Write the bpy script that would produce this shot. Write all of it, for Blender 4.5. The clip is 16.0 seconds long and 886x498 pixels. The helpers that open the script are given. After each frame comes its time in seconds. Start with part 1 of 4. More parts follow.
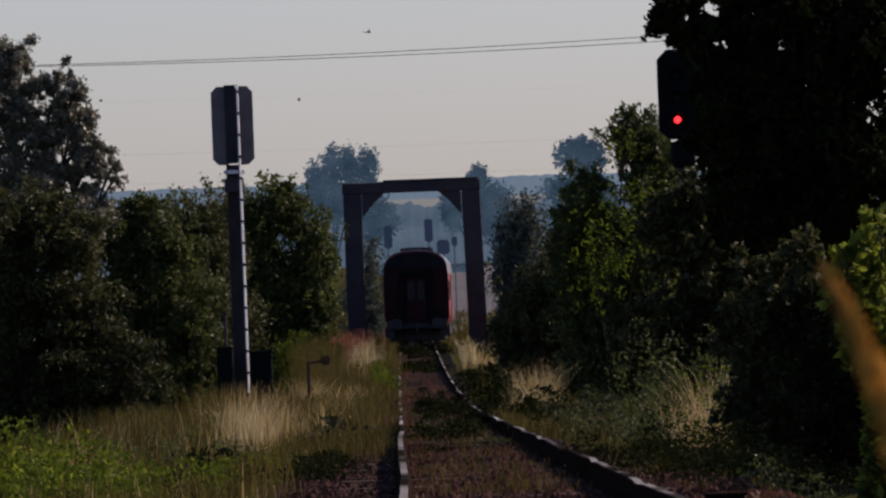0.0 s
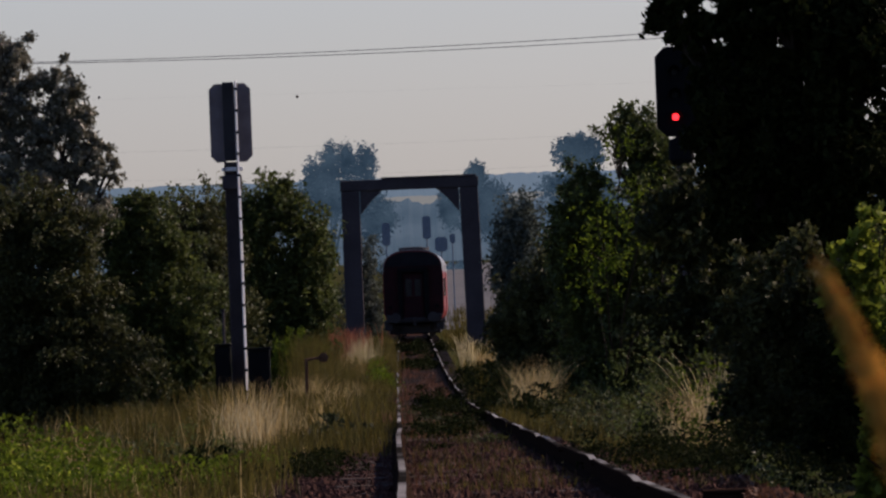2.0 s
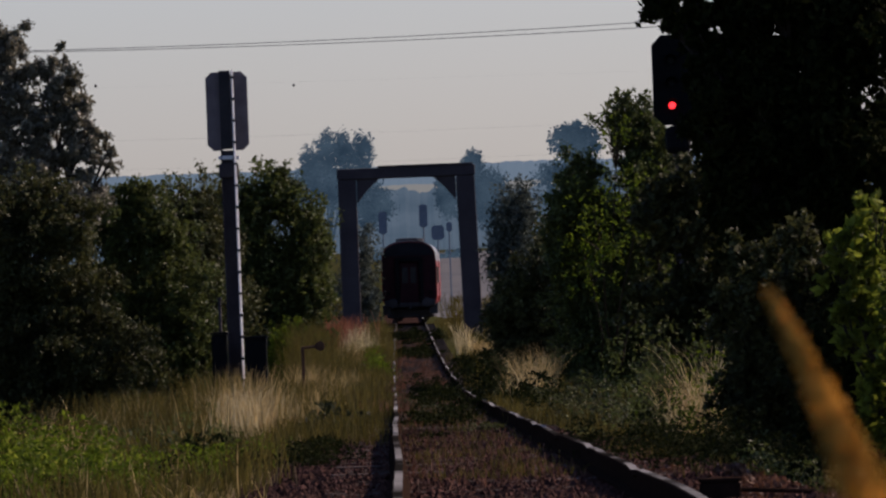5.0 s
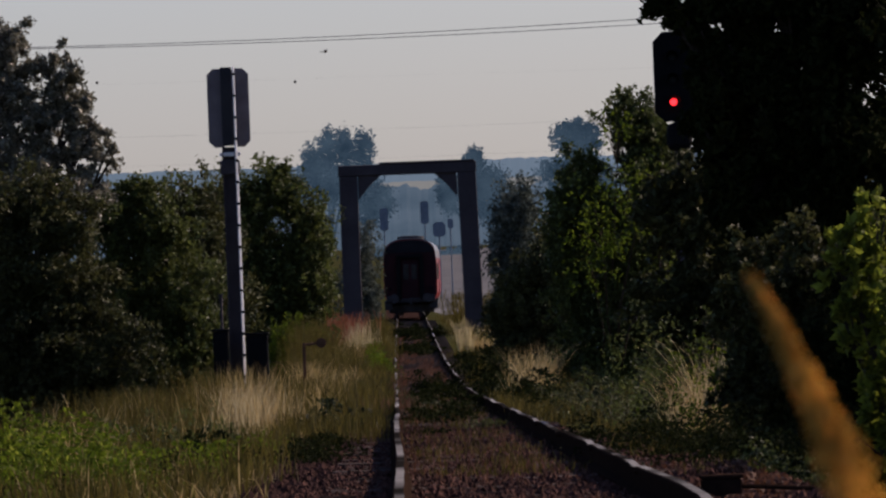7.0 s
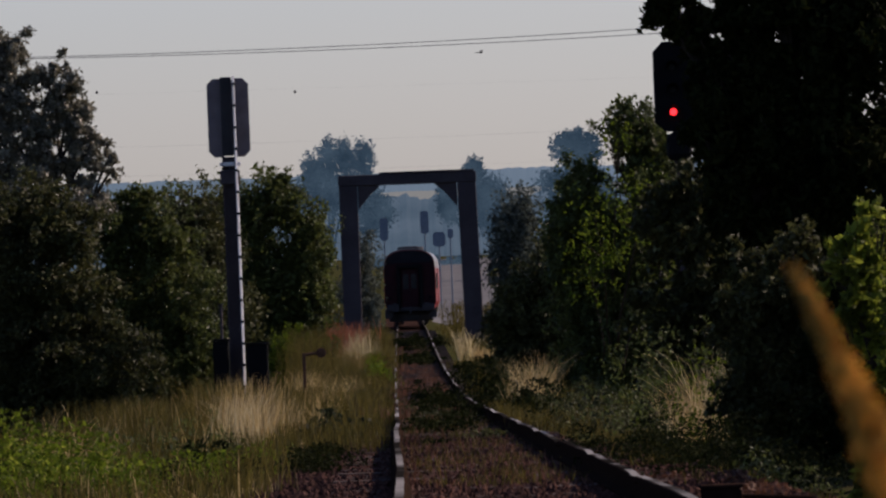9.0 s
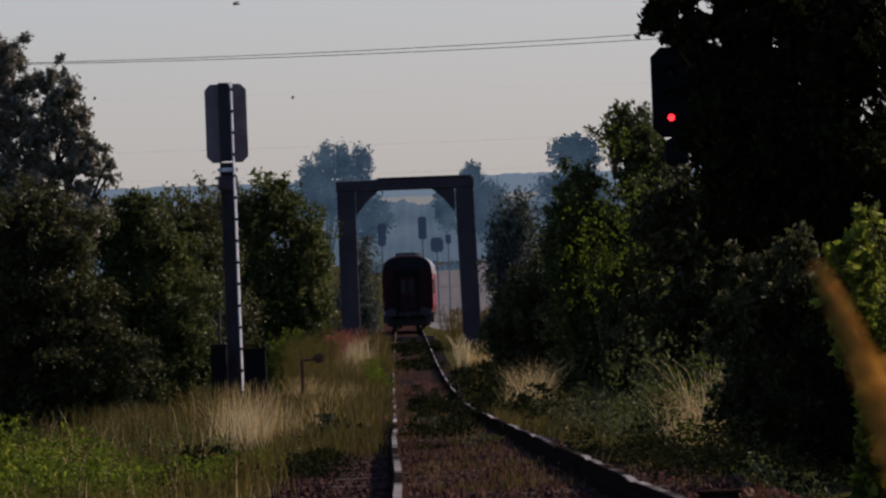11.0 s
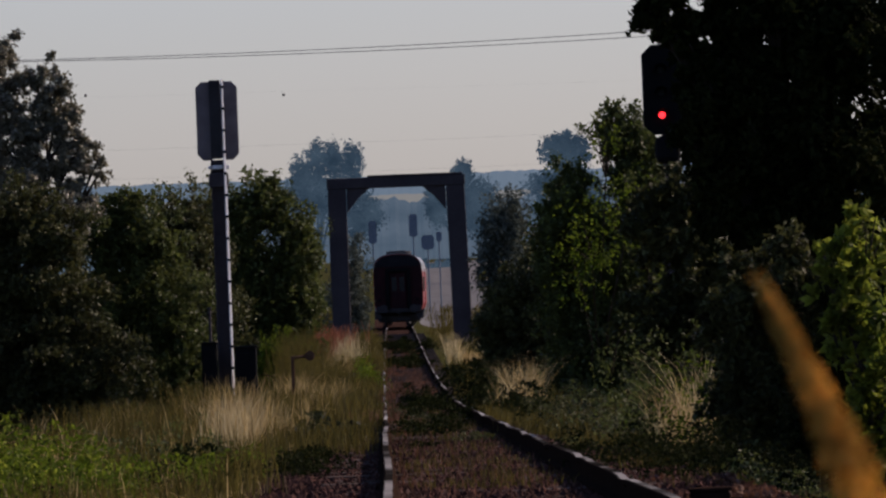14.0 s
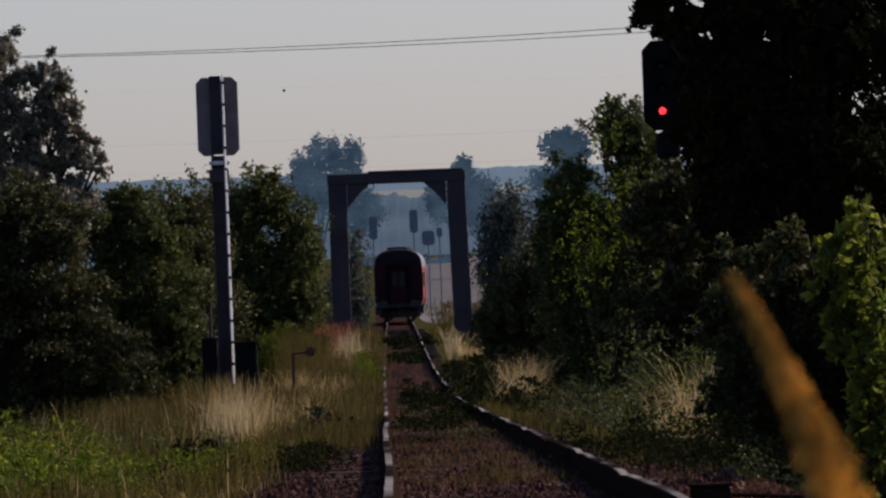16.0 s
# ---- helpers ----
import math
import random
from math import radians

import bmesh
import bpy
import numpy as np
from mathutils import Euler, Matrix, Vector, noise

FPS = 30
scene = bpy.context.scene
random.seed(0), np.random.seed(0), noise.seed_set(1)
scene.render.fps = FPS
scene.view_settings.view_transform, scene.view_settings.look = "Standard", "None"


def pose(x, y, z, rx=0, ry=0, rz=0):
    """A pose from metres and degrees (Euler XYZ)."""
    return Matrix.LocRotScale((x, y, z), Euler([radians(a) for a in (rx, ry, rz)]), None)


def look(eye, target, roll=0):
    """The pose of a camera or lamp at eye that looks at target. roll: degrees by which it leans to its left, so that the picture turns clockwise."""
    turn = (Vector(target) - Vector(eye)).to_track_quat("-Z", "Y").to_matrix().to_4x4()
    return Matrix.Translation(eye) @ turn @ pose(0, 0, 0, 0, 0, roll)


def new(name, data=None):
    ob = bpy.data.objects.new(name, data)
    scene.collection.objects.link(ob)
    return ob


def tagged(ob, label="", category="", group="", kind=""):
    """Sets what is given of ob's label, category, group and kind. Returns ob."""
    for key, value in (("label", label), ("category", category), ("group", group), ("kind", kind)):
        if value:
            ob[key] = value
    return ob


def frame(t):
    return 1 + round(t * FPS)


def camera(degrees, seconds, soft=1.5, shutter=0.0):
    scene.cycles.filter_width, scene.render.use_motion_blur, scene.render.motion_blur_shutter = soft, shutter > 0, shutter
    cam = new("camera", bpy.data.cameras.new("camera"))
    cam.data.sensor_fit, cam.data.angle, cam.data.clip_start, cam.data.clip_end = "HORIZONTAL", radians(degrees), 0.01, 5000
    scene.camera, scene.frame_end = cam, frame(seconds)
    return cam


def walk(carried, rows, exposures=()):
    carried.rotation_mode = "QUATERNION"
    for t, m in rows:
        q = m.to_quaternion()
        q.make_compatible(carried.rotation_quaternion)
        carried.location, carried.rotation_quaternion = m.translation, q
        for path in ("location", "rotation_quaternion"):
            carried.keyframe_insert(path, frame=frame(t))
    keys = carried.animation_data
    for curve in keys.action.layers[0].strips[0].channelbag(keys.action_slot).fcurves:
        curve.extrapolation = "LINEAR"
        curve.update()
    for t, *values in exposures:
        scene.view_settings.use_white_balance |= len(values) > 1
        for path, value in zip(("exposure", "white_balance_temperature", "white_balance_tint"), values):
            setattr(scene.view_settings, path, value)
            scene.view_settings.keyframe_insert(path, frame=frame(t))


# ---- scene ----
cam = camera(5.0, 16.0, soft=2.4)
cam.data.dof.use_dof = True
cam.data.dof.focus_distance = 150.0
cam.data.dof.aperture_fstop = 50.0

EYE = 1.0          # height of the lens
LEAN = 2.2         # the tripod is not level
# seconds, yaw, pitch
TURNS = (
    (0.0, -0.2572, 0.4341),
    (0.5, -0.2542, 0.4281),
    (1.0, -0.2504, 0.3999),
    (1.5, -0.2490, 0.4039),
    (2.0, -0.2683, 0.4176),
    (2.5, -0.2751, 0.4127),
    (3.0, -0.2783, 0.3879),
    (3.5, -0.2882, 0.3753),
    (4.0, -0.2939, 0.3666),
    (6.5, -0.2753, 0.3358),
    (7.0, -0.2800, 0.3331),
    (7.5, -0.2879, 0.3555),
    (8.0, -0.2992, 0.3857),
    (8.5, -0.2876, 0.3732),
    (9.0, -0.2804, 0.3888),
    (11.5, -0.3040, 0.4299),
    (12.0, -0.3210, 0.4406),
    (12.5, -0.3162, 0.4208),
    (13.0, -0.3193, 0.4007),
    (13.5, -0.3268, 0.3964),
    (14.0, -0.3445, 0.4037),
    (14.5, -0.3573, 0.3966),
    (15.0, -0.3532, 0.4024),
    (15.5, -0.3385, 0.4024),
    (16.0, -0.3418, 0.3800),
)
walk(cam, [(t, pose(0, 0, EYE, 90 + p, LEAN, w)) for t, w, p in TURNS], ((0.0, 0.0, 6090, 30), (16.0, 0.0, 6090, 30)))

# ---- light ----
SUN_EL, SUN_AZ = 36.0, 60.0     # azimuth clockwise from the track's direction
world = bpy.data.worlds.new("world")
scene.world = world
world.use_nodes = True
wn = world.node_tree.nodes
sky = wn.new("ShaderNodeTexSky")
sky.sky_type = "NISHITA"
sky.sun_disc = False
sky.sun_elevation, sky.sun_rotation = radians(SUN_EL), radians(SUN_AZ)
sky.altitude, sky.air_density, sky.dust_density, sky.ozone_density = 100, 1.0, 0.8, 4.0
wn["Background"].inputs["Strength"].default_value = 0.096
world.node_tree.links.new(sky.outputs[0], wn["Background"].inputs["Color"])
sun = new("sun", bpy.data.lights.new("sun", "SUN"))
sun.data.energy, sun.data.angle, sun.data.color = 5.0, radians(0.6), (1.0, 0.84, 0.58)
a, e = radians(SUN_AZ), radians(SUN_EL)
sun.matrix_world = look((80 * math.sin(a), 80 * math.cos(a), 80), (80 * math.sin(a) - math.sin(a) * math.cos(e), 80 * math.cos(a) - math.cos(a) * math.cos(e), 80 - math.sin(e)))
scene.view_settings.exposure = 0.0


# ---- materials ----
def material(name, colour, colour2=None, rough=0.8, metal=0.0, scale=4.0, fine=40.0, bump=0.3, per="", translucent=0.0, spec=0.3):
    """Two colours mixed by coarse and fine noise, with bump; per: 'object' or 'island' varies the shade from piece to piece."""
    m = bpy.data.materials.new(name)
    m.use_nodes = True
    nt = m.node_tree
    n, l = nt.nodes, nt.links
    b = n["Principled BSDF"]
    b.inputs["Roughness"].default_value = rough
    b.inputs["Metallic"].default_value = metal
    b.inputs["Specular IOR Level"].default_value = spec
    tc = n.new("ShaderNodeTexCoord")
    n1, n2 = n.new("ShaderNodeTexNoise"), n.new("ShaderNodeTexNoise")
    n1.inputs["Scale"].default_value, n2.inputs["Scale"].default_value = scale, fine
    n1.inputs["Detail"].default_value = n2.inputs["Detail"].default_value = 4
    for q in (n1, n2):
        l.new(tc.outputs["Object"], q.inputs["Vector"])
    mix = n.new("ShaderNodeMath")
    mix.operation = "MULTIPLY_ADD"
    l.new(n2.outputs["Fac"], mix.inputs[0])
    mix.inputs[1].default_value = 0.5
    l.new(n1.outputs["Fac"], mix.inputs[2])
    ramp = n.new("ShaderNodeValToRGB")
    ramp.color_ramp.elements[0].position, ramp.color_ramp.elements[1].position = 0.5, 1.0
    ramp.color_ramp.elements[0].color = (*colour, 1)
    ramp.color_ramp.elements[1].color = (*(colour2 or [c * 1.4 for c in colour]), 1)
    l.new(mix.outputs[0], ramp.inputs[0])
    out = ramp.outputs[0]
    if per:
        hs = n.new("ShaderNodeHueSaturation")
        mr = n.new("ShaderNodeMapRange")
        mr.inputs["To Min"].default_value, mr.inputs["To Max"].default_value = 0.45, 1.6
        if per == "island":
            l.new(n.new("ShaderNodeNewGeometry").outputs["Random Per Island"], mr.inputs["Value"])
        else:
            l.new(n.new("ShaderNodeObjectInfo").outputs["Random"], mr.inputs["Value"])
        l.new(mr.outputs[0], hs.inputs["Value"])
        l.new(out, hs.inputs["Color"])
        out = hs.outputs[0]
    l.new(out, b.inputs["Base Color"])
    if bump:
        bp = n.new("ShaderNodeBump")
        bp.inputs["Strength"].default_value, bp.inputs["Distance"].default_value = bump, 0.02
        l.new(n2.outputs["Fac"], bp.inputs["Height"])
        l.new(bp.outputs[0], b.inputs["Normal"])
    if translucent:
        tr = n.new("ShaderNodeBsdfTranslucent")
        l.new(out, tr.inputs["Color"])
        ms = n.new("ShaderNodeMixShader")
        ms.inputs[0].default_value = translucent
        l.new(b.outputs[0], ms.inputs[1])
        l.new(tr.outputs[0], ms.inputs[2])
        l.new(ms.outputs[0], n["Material Output"].inputs["Surface"])
    return m


def glow(name, colour, strength):
    m = bpy.data.materials.new(name)
    m.use_nodes = True
    b = m.node_tree.nodes["Principled BSDF"]
    b.inputs["Base Color"].default_value = (*colour, 1)
    b.inputs["Emission Color"].default_value = (*colour, 1)
    b.inputs["Emission Strength"].default_value = strength
    return m


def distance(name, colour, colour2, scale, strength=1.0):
    """The plain backdrop of far country; the haze of miles of summer air is painted in as a glowing colour."""
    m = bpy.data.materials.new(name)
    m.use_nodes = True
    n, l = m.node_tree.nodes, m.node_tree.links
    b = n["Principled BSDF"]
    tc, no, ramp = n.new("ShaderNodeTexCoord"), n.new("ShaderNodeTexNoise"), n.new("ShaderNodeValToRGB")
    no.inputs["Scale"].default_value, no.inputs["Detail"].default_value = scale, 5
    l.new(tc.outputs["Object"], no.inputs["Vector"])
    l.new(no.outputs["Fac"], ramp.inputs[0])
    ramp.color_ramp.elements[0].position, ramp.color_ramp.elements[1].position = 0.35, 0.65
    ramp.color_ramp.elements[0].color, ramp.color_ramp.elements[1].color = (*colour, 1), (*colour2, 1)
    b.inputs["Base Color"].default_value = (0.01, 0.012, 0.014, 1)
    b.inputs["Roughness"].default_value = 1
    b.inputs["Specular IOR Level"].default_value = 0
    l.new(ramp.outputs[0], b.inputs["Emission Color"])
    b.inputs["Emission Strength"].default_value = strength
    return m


M_SOIL = material("soil", (0.035, 0.026, 0.015), (0.045, 0.055, 0.016), 1.0, scale=0.35, fine=9, bump=0.6, spec=0.0)
M_BALLAST = material("ballast_bed", (0.022, 0.012, 0.010), (0.046, 0.027, 0.022), 1.0, scale=3, fine=30, bump=1.0, spec=0.0)
# yard ground, its grey tinted to look hazed
M_YARD = material("haze_grey_gravel", (0.095, 0.096, 0.10), (0.145, 0.144, 0.146), 1.0, scale=0.2, fine=3, bump=0.3, spec=0.0)
M_STONE = material("ballast_stone", (0.022, 0.010, 0.008), (0.085, 0.041, 0.031), 0.95, scale=6, fine=50, per="island", spec=0.05)
M_SLEEPER = material("tarred_timber", (0.03, 0.022, 0.018), (0.08, 0.06, 0.05), 0.95, scale=3, fine=25, bump=0.6, per="object", spec=0.02)
M_RAIL = material("rusty_rail_steel", (0.014, 0.009, 0.007), (0.035, 0.021, 0.015), 1.0, 0.0, scale=8, fine=60, spec=0.0)
M_RAILTOP = material("worn_glinting_rail_head", (0.012, 0.011, 0.010), (0.36, 0.35, 0.345), 0.9, 0.0, scale=0.06, fine=0.35, bump=0.3, spec=0.0)
for stop, place in zip(M_RAILTOP.node_tree.nodes["Color Ramp"].color_ramp.elements, (0.68, 1.02)):
    stop.position = place          # broken glints on the worn head, painted as bright patches
# near-black green: the shade on backlit crowns and weeds is in the colour
M_LEAF_SHADE = material("shade_dark_foliage", (0.007, 0.010, 0.003), (0.021, 0.025, 0.006), 0.8, scale=0.8, fine=8, bump=0, per="island", translucent=0.15, spec=0.03)
M_LEAF_DARK = material("dark_foliage", (0.027, 0.031, 0.012), (0.074, 0.077, 0.024), 0.55, scale=0.8, fine=8, bump=0, per="island", translucent=0.3, spec=0.12)
M_LEAF = material("green_foliage", (0.030, 0.043, 0.013), (0.092, 0.108, 0.026), 0.5, scale=0.7, fine=8, bump=0, per="island", translucent=0.4, spec=0.14)
M_LEAF_GREY = material("grey_green_foliage", (0.115, 0.112, 0.072), (0.22, 0.205, 0.145), 0.4, scale=0.7, fine=8, bump=0, per="island", translucent=0.3, spec=0.5)
# leaf green lightened and blued to stand in for haze
M_LEAF_MIST = material("haze_tinted_foliage", (0.058, 0.070, 0.058), (0.105, 0.122, 0.098), 0.8, scale=0.7, fine=8, bump=0, per="island", translucent=0.25, spec=0.03)
M_LEAF_LIGHT = material("sunny_foliage", (0.030, 0.058, 0.005), (0.12, 0.155, 0.012), 0.75, scale=0.9, fine=8, bump=0, per="island", translucent=0.45, spec=0.06)
# brighter yellow-green that puts sunlight into the leaf colour
M_LEAF_YELLOW = material("sunlit_tint_foliage", (0.07, 0.10, 0.012), (0.25, 0.28, 0.03), 0.5, scale=0.9, fine=8, bump=0, per="island", translucent=0.6, spec=0.2)
M_GRASS = material("green_grass", (0.042, 0.038, 0.009), (0.112, 0.087, 0.021), 0.75, scale=0.5, fine=6, bump=0, per="island", translucent=0.4, spec=0.08)
M_STRAW = material("dry_grass", (0.28, 0.19, 0.07), (0.50, 0.37, 0.16), 0.7, scale=0.6, fine=6, bump=0, per="island", translucent=0.35)
M_PALESTRAW = material("bleached_grass", (0.34, 0.27, 0.13), (0.58, 0.48, 0.26), 0.7, scale=0.6, fine=6, bump=0, per="island", translucent=0.35)
M_RUSTGRASS = material("reddish_sorrel", (0.075, 0.034, 0.021), (0.15, 0.07, 0.038), 0.7, scale=0.6, fine=6, bump=0, per="island", translucent=0.3)
M_SORREL = material("red_sorrel_seed", (0.12, 0.036, 0.018), (0.24, 0.08, 0.035), 0.7, scale=0.6, fine=6, bump=0, per="island", translucent=0.3)
M_EAR = material("golden_ear", (0.54, 0.345, 0.07), (0.74, 0.51, 0.13), 0.7, scale=20, fine=200, bump=0, per="island", translucent=0.6, spec=0.05)
M_BARK = material("bark", (0.025, 0.02, 0.016), (0.06, 0.05, 0.04), 0.95, scale=5, fine=30, bump=0.8, spec=0.05)
M_CONCRETE = material("weathered_concrete", (0.026, 0.021, 0.025), (0.054, 0.045, 0.050), 0.9, scale=0.8, fine=9, bump=0.4)
M_GREYPAINT = material("grey_painted_steel", (0.034, 0.027, 0.029), (0.07, 0.055, 0.058), 0.75, 0.0, scale=3, fine=40, bump=0.15)
M_BOARD = material("dull_grey_board_paint", (0.12, 0.098, 0.10), (0.21, 0.172, 0.175), 0.75, 0.0, scale=3, fine=40, bump=0.15, spec=0.1)
M_RUST = material("rusty_iron", (0.07, 0.035, 0.02), (0.15, 0.08, 0.05), 0.9, scale=8, fine=60, spec=0.05)
M_GALV = material("galvanised_edge", (0.62, 0.60, 0.58), (0.82, 0.80, 0.78), 0.45, 0.1, scale=6, fine=60, bump=0.1)
M_BLACK = material("black_enamel", (0.003, 0.003, 0.0035), (0.007, 0.007, 0.008), 0.8, 0.0, scale=4, fine=40, bump=0.1, spec=0.08)
M_REDPAINT = material("red_coach_paint", (0.17, 0.013, 0.013), (0.26, 0.025, 0.022), 0.4, 0.0, scale=1.2, fine=14, bump=0.1)
M_ROOF = material("grey_roof_paint", (0.18, 0.175, 0.18), (0.30, 0.29, 0.29), 0.42, 0.1, scale=1.5, fine=14, bump=0.1)
# darker copies of roof grey and coach red, for the shaded rear end
M_DARKROOF = material("shade_dark_roof_paint", (0.010, 0.010, 0.012), (0.02, 0.02, 0.024), 0.9, 0.0, scale=1.5, fine=14, bump=0.1, spec=0.05)
M_SHADERED = material("shade_dark_red_paint", (0.016, 0.007, 0.009), (0.036, 0.010, 0.012), 0.8, 0.0, scale=1.4, fine=14, bump=0.1, spec=0.08)
M_DARKSTEEL = material("sooty_steel", (0.018, 0.017, 0.02), (0.04, 0.036, 0.04), 0.6, 0.3, scale=3, fine=30, bump=0.2)
# signal steel lightened to grey-blue, with the haze painted in
M_HAZESTEEL = material("haze_tinted_steel", (0.10, 0.135, 0.175), (0.15, 0.185, 0.225), 0.7, 0.0, bump=0)
M_GLASS = material("dark_window_glass", (0.015, 0.017, 0.02), (0.03, 0.033, 0.036), 0.08, 0.0, scale=2, fine=20, bump=0, spec=0.25)
M_WIRE = material("wire", (0.10, 0.10, 0.10), (0.16, 0.16, 0.16), 0.6, 0.5, bump=0)
M_LAMP = glow("red_signal_light", (1.0, 0.03, 0.03), 3.0)
# haze over the far country is put into these glowing blues
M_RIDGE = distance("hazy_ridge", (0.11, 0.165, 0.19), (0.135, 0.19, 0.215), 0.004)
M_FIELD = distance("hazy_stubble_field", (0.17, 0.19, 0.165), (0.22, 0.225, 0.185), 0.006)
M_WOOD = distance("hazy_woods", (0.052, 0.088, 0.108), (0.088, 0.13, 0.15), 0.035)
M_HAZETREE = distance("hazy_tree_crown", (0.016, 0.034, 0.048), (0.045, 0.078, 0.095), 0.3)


# ---- building helpers ----
def shade(ob, mats):
    for m in mats if isinstance(mats, (list, tuple)) else [mats]:
        ob.data.materials.append(m)
    return ob


def mesh_object(name, verts, faces, mats, parent=None, index=None):
    me = bpy.data.meshes.new(name)
    me.from_pydata([tuple(v) for v in verts] if not isinstance(verts, np.ndarray) else verts.tolist(), [], faces if not isinstance(faces, np.ndarray) else faces.tolist())
    ob = shade(new(name, me), mats)
    if index is not None:
        me.polygons.foreach_set("material_index", np.asarray(index, dtype=np.int32))
    if parent:
        ob.parent = parent
    return ob


def part(name, bm, mat, parent, label=""):
    me = bpy.data.meshes.new(name)
    bm.normal_update()
    bm.to_mesh(me)
    bm.free()
    ob = shade(new(name, me), mat)
    ob.parent = parent
    return tagged(ob, label)


def box(bm, x0, x1, y0, y1, z0, z1, bevel=0.0):
    r = bmesh.ops.create_cube(bm, size=1, matrix=Matrix.Translation(((x0 + x1) / 2, (y0 + y1) / 2, (z0 + z1) / 2)) @ Matrix.Diagonal((x1 - x0, y1 - y0, z1 - z0, 1)))
    if bevel:
        edges = list({ed for v in r["verts"] for ed in v.link_edges})
        bmesh.ops.bevel(bm, geom=edges, offset=bevel, segments=2, affect="EDGES", profile=0.5)
    return bm


def rod(bm, p, q, r0, r1=None, seg=10):
    p, q = Vector(p), Vector(q)
    d = q - p
    m = Matrix.Translation((p + q) / 2) @ d.to_track_quat("Z", "Y").to_matrix().to_4x4()
    bmesh.ops.create_cone(bm, cap_ends=True, segments=seg, radius1=r0, radius2=r0 if r1 is None else r1, depth=d.length, matrix=m)
    return bm


def prism(bm, outline, y0, y1, bevel=0.0):
    """An outline in x and z, drawn out from y0 to y1."""
    a = [bm.verts.new((x, y0, z)) for x, z in outline]
    b = [bm.verts.new((x, y1, z)) for x, z in outline]
    k = len(outline)
    bm.faces.new(a)
    bm.faces.new(b[::-1])
    for i in range(k):
        bm.faces.new((a[i], b[i], b[(i + 1) % k], a[(i + 1) % k]))
    bmesh.ops.recalc_face_normals(bm, faces=bm.faces[:])
    return bm


def empty(name, x, y, z, label, category, group="", kind="", rz=0, ry=0):
    ob = new(name)
    ob.empty_display_size = 0.1
    ob.matrix_basis = pose(x, y, z, 0, ry, rz)
    return tagged(ob, label, category, group, kind)


# ---- the lie of the land ----
KEYS_Y = (-200, 0, 54, 78, 105, 143, 190, 225, 280, 328, 430, 490, 568, 700, 900, 1200)
KEYS_Z = (1.1, 0.26, 0.02, -0.09, -0.22, -0.40, -0.62, -0.72, -0.62, -0.43, 0.05, 0.32, 0.66, 1.25, 2.3, 3.8)
_y = np.arange(-200.0, 1200.0, 2.0)
_z = np.interp(_y, KEYS_Y, KEYS_Z)
for _ in range(3):
    _z[3:-3] = np.convolve(_z, np.ones(7) / 7, "valid")
MID = 0.75                      # centre of the track; the left rail runs under the lens


def rail_top(y):
    return np.interp(y, _y, _z)


def bend(y):
    """The line drifts a little to the right beyond the dip."""
    return 0.001 * max(0.0, y - 330) if y > 350 else 0.001 * max(0.0, y - 310) ** 2 / 80


def cross(ex):
    """The bank's height under the rail top, by the distance from the track's centre."""
    return np.interp(ex, (0, 1.75, 2.5, 3.6, 6, 12, 40), (-0.20, -0.21, -0.46, -0.42, -0.35, -0.3, -0.2))


def far_rise(d):
    return np.interp(d, (0, 700, 1500, 3000, 4200, 6000), (0, 0, 6, 26, 40, 44))


def ground_z(x, y):
    x, y = np.asarray(x, float), np.asarray(y, float)
    d = np.hypot(x, y)
    lumps = 0.05 * np.sin(x * 1.7 + 0.31 * y) * np.sin(y * 0.43 - x * 0.6) * np.clip((np.abs(x - MID) - 1.6) / 1.5, 0, 1)
    base = rail_top(np.clip(y, -200, 1198)) * np.clip(1 - np.abs(x) / 900, 0, 1)
    return base + cross(np.abs(x - MID)) + lumps + far_rise(d)


def axis(near, step, reach, growth):
    v, s = [0.0], step
    while v[-1] < reach:
        if v[-1] > near:
            s *= growth
        v.append(v[-1] + s)
    return np.array(v)


ax = axis(9, 0.25, 4950, 1.18)
xs = np.concatenate((-ax[:0:-1], ax)) + MID
ay = axis(560, 2.0, 4950, 1.12)
by = axis(20, 5.0, 4950, 1.25)
ys = np.concatenate((-by[:0:-1], ay))
gx, gy = np.meshgrid(xs, ys)
gz = ground_z(gx, gy)
V = np.stack((gx, gy, gz), -1).reshape(-1, 3)
nx, ny = len(xs), len(ys)
i = np.arange((ny - 1) * (nx - 1))
q0 = (i // (nx - 1)) * nx + i % (nx - 1)
F = np.stack((q0, q0 + 1, q0 + 1 + nx, q0 + nx), -1)


def surface(x, y):
    """0 soil, 1 gravel and dirt along the rails, 2 the yard of the station in a haze-grey tone."""
    e = x - MID + 0.12
    if 640 < y < 1500 and 1.8 < e < 14:
        return 2
    if -60 < y < 900 and -(1.75 if y < 92 else 1.15) < e < (2.7 if y < 112 else 1.1):
        return 1
    return 0


ground = mesh_object("ground", V, F, [M_SOIL, M_BALLAST, M_YARD], None, [surface(*V[f[0]][:2]) for f in F])
tagged(ground, "earth bank with grass and a gravel bed under the rails", "ground", kind="structure")

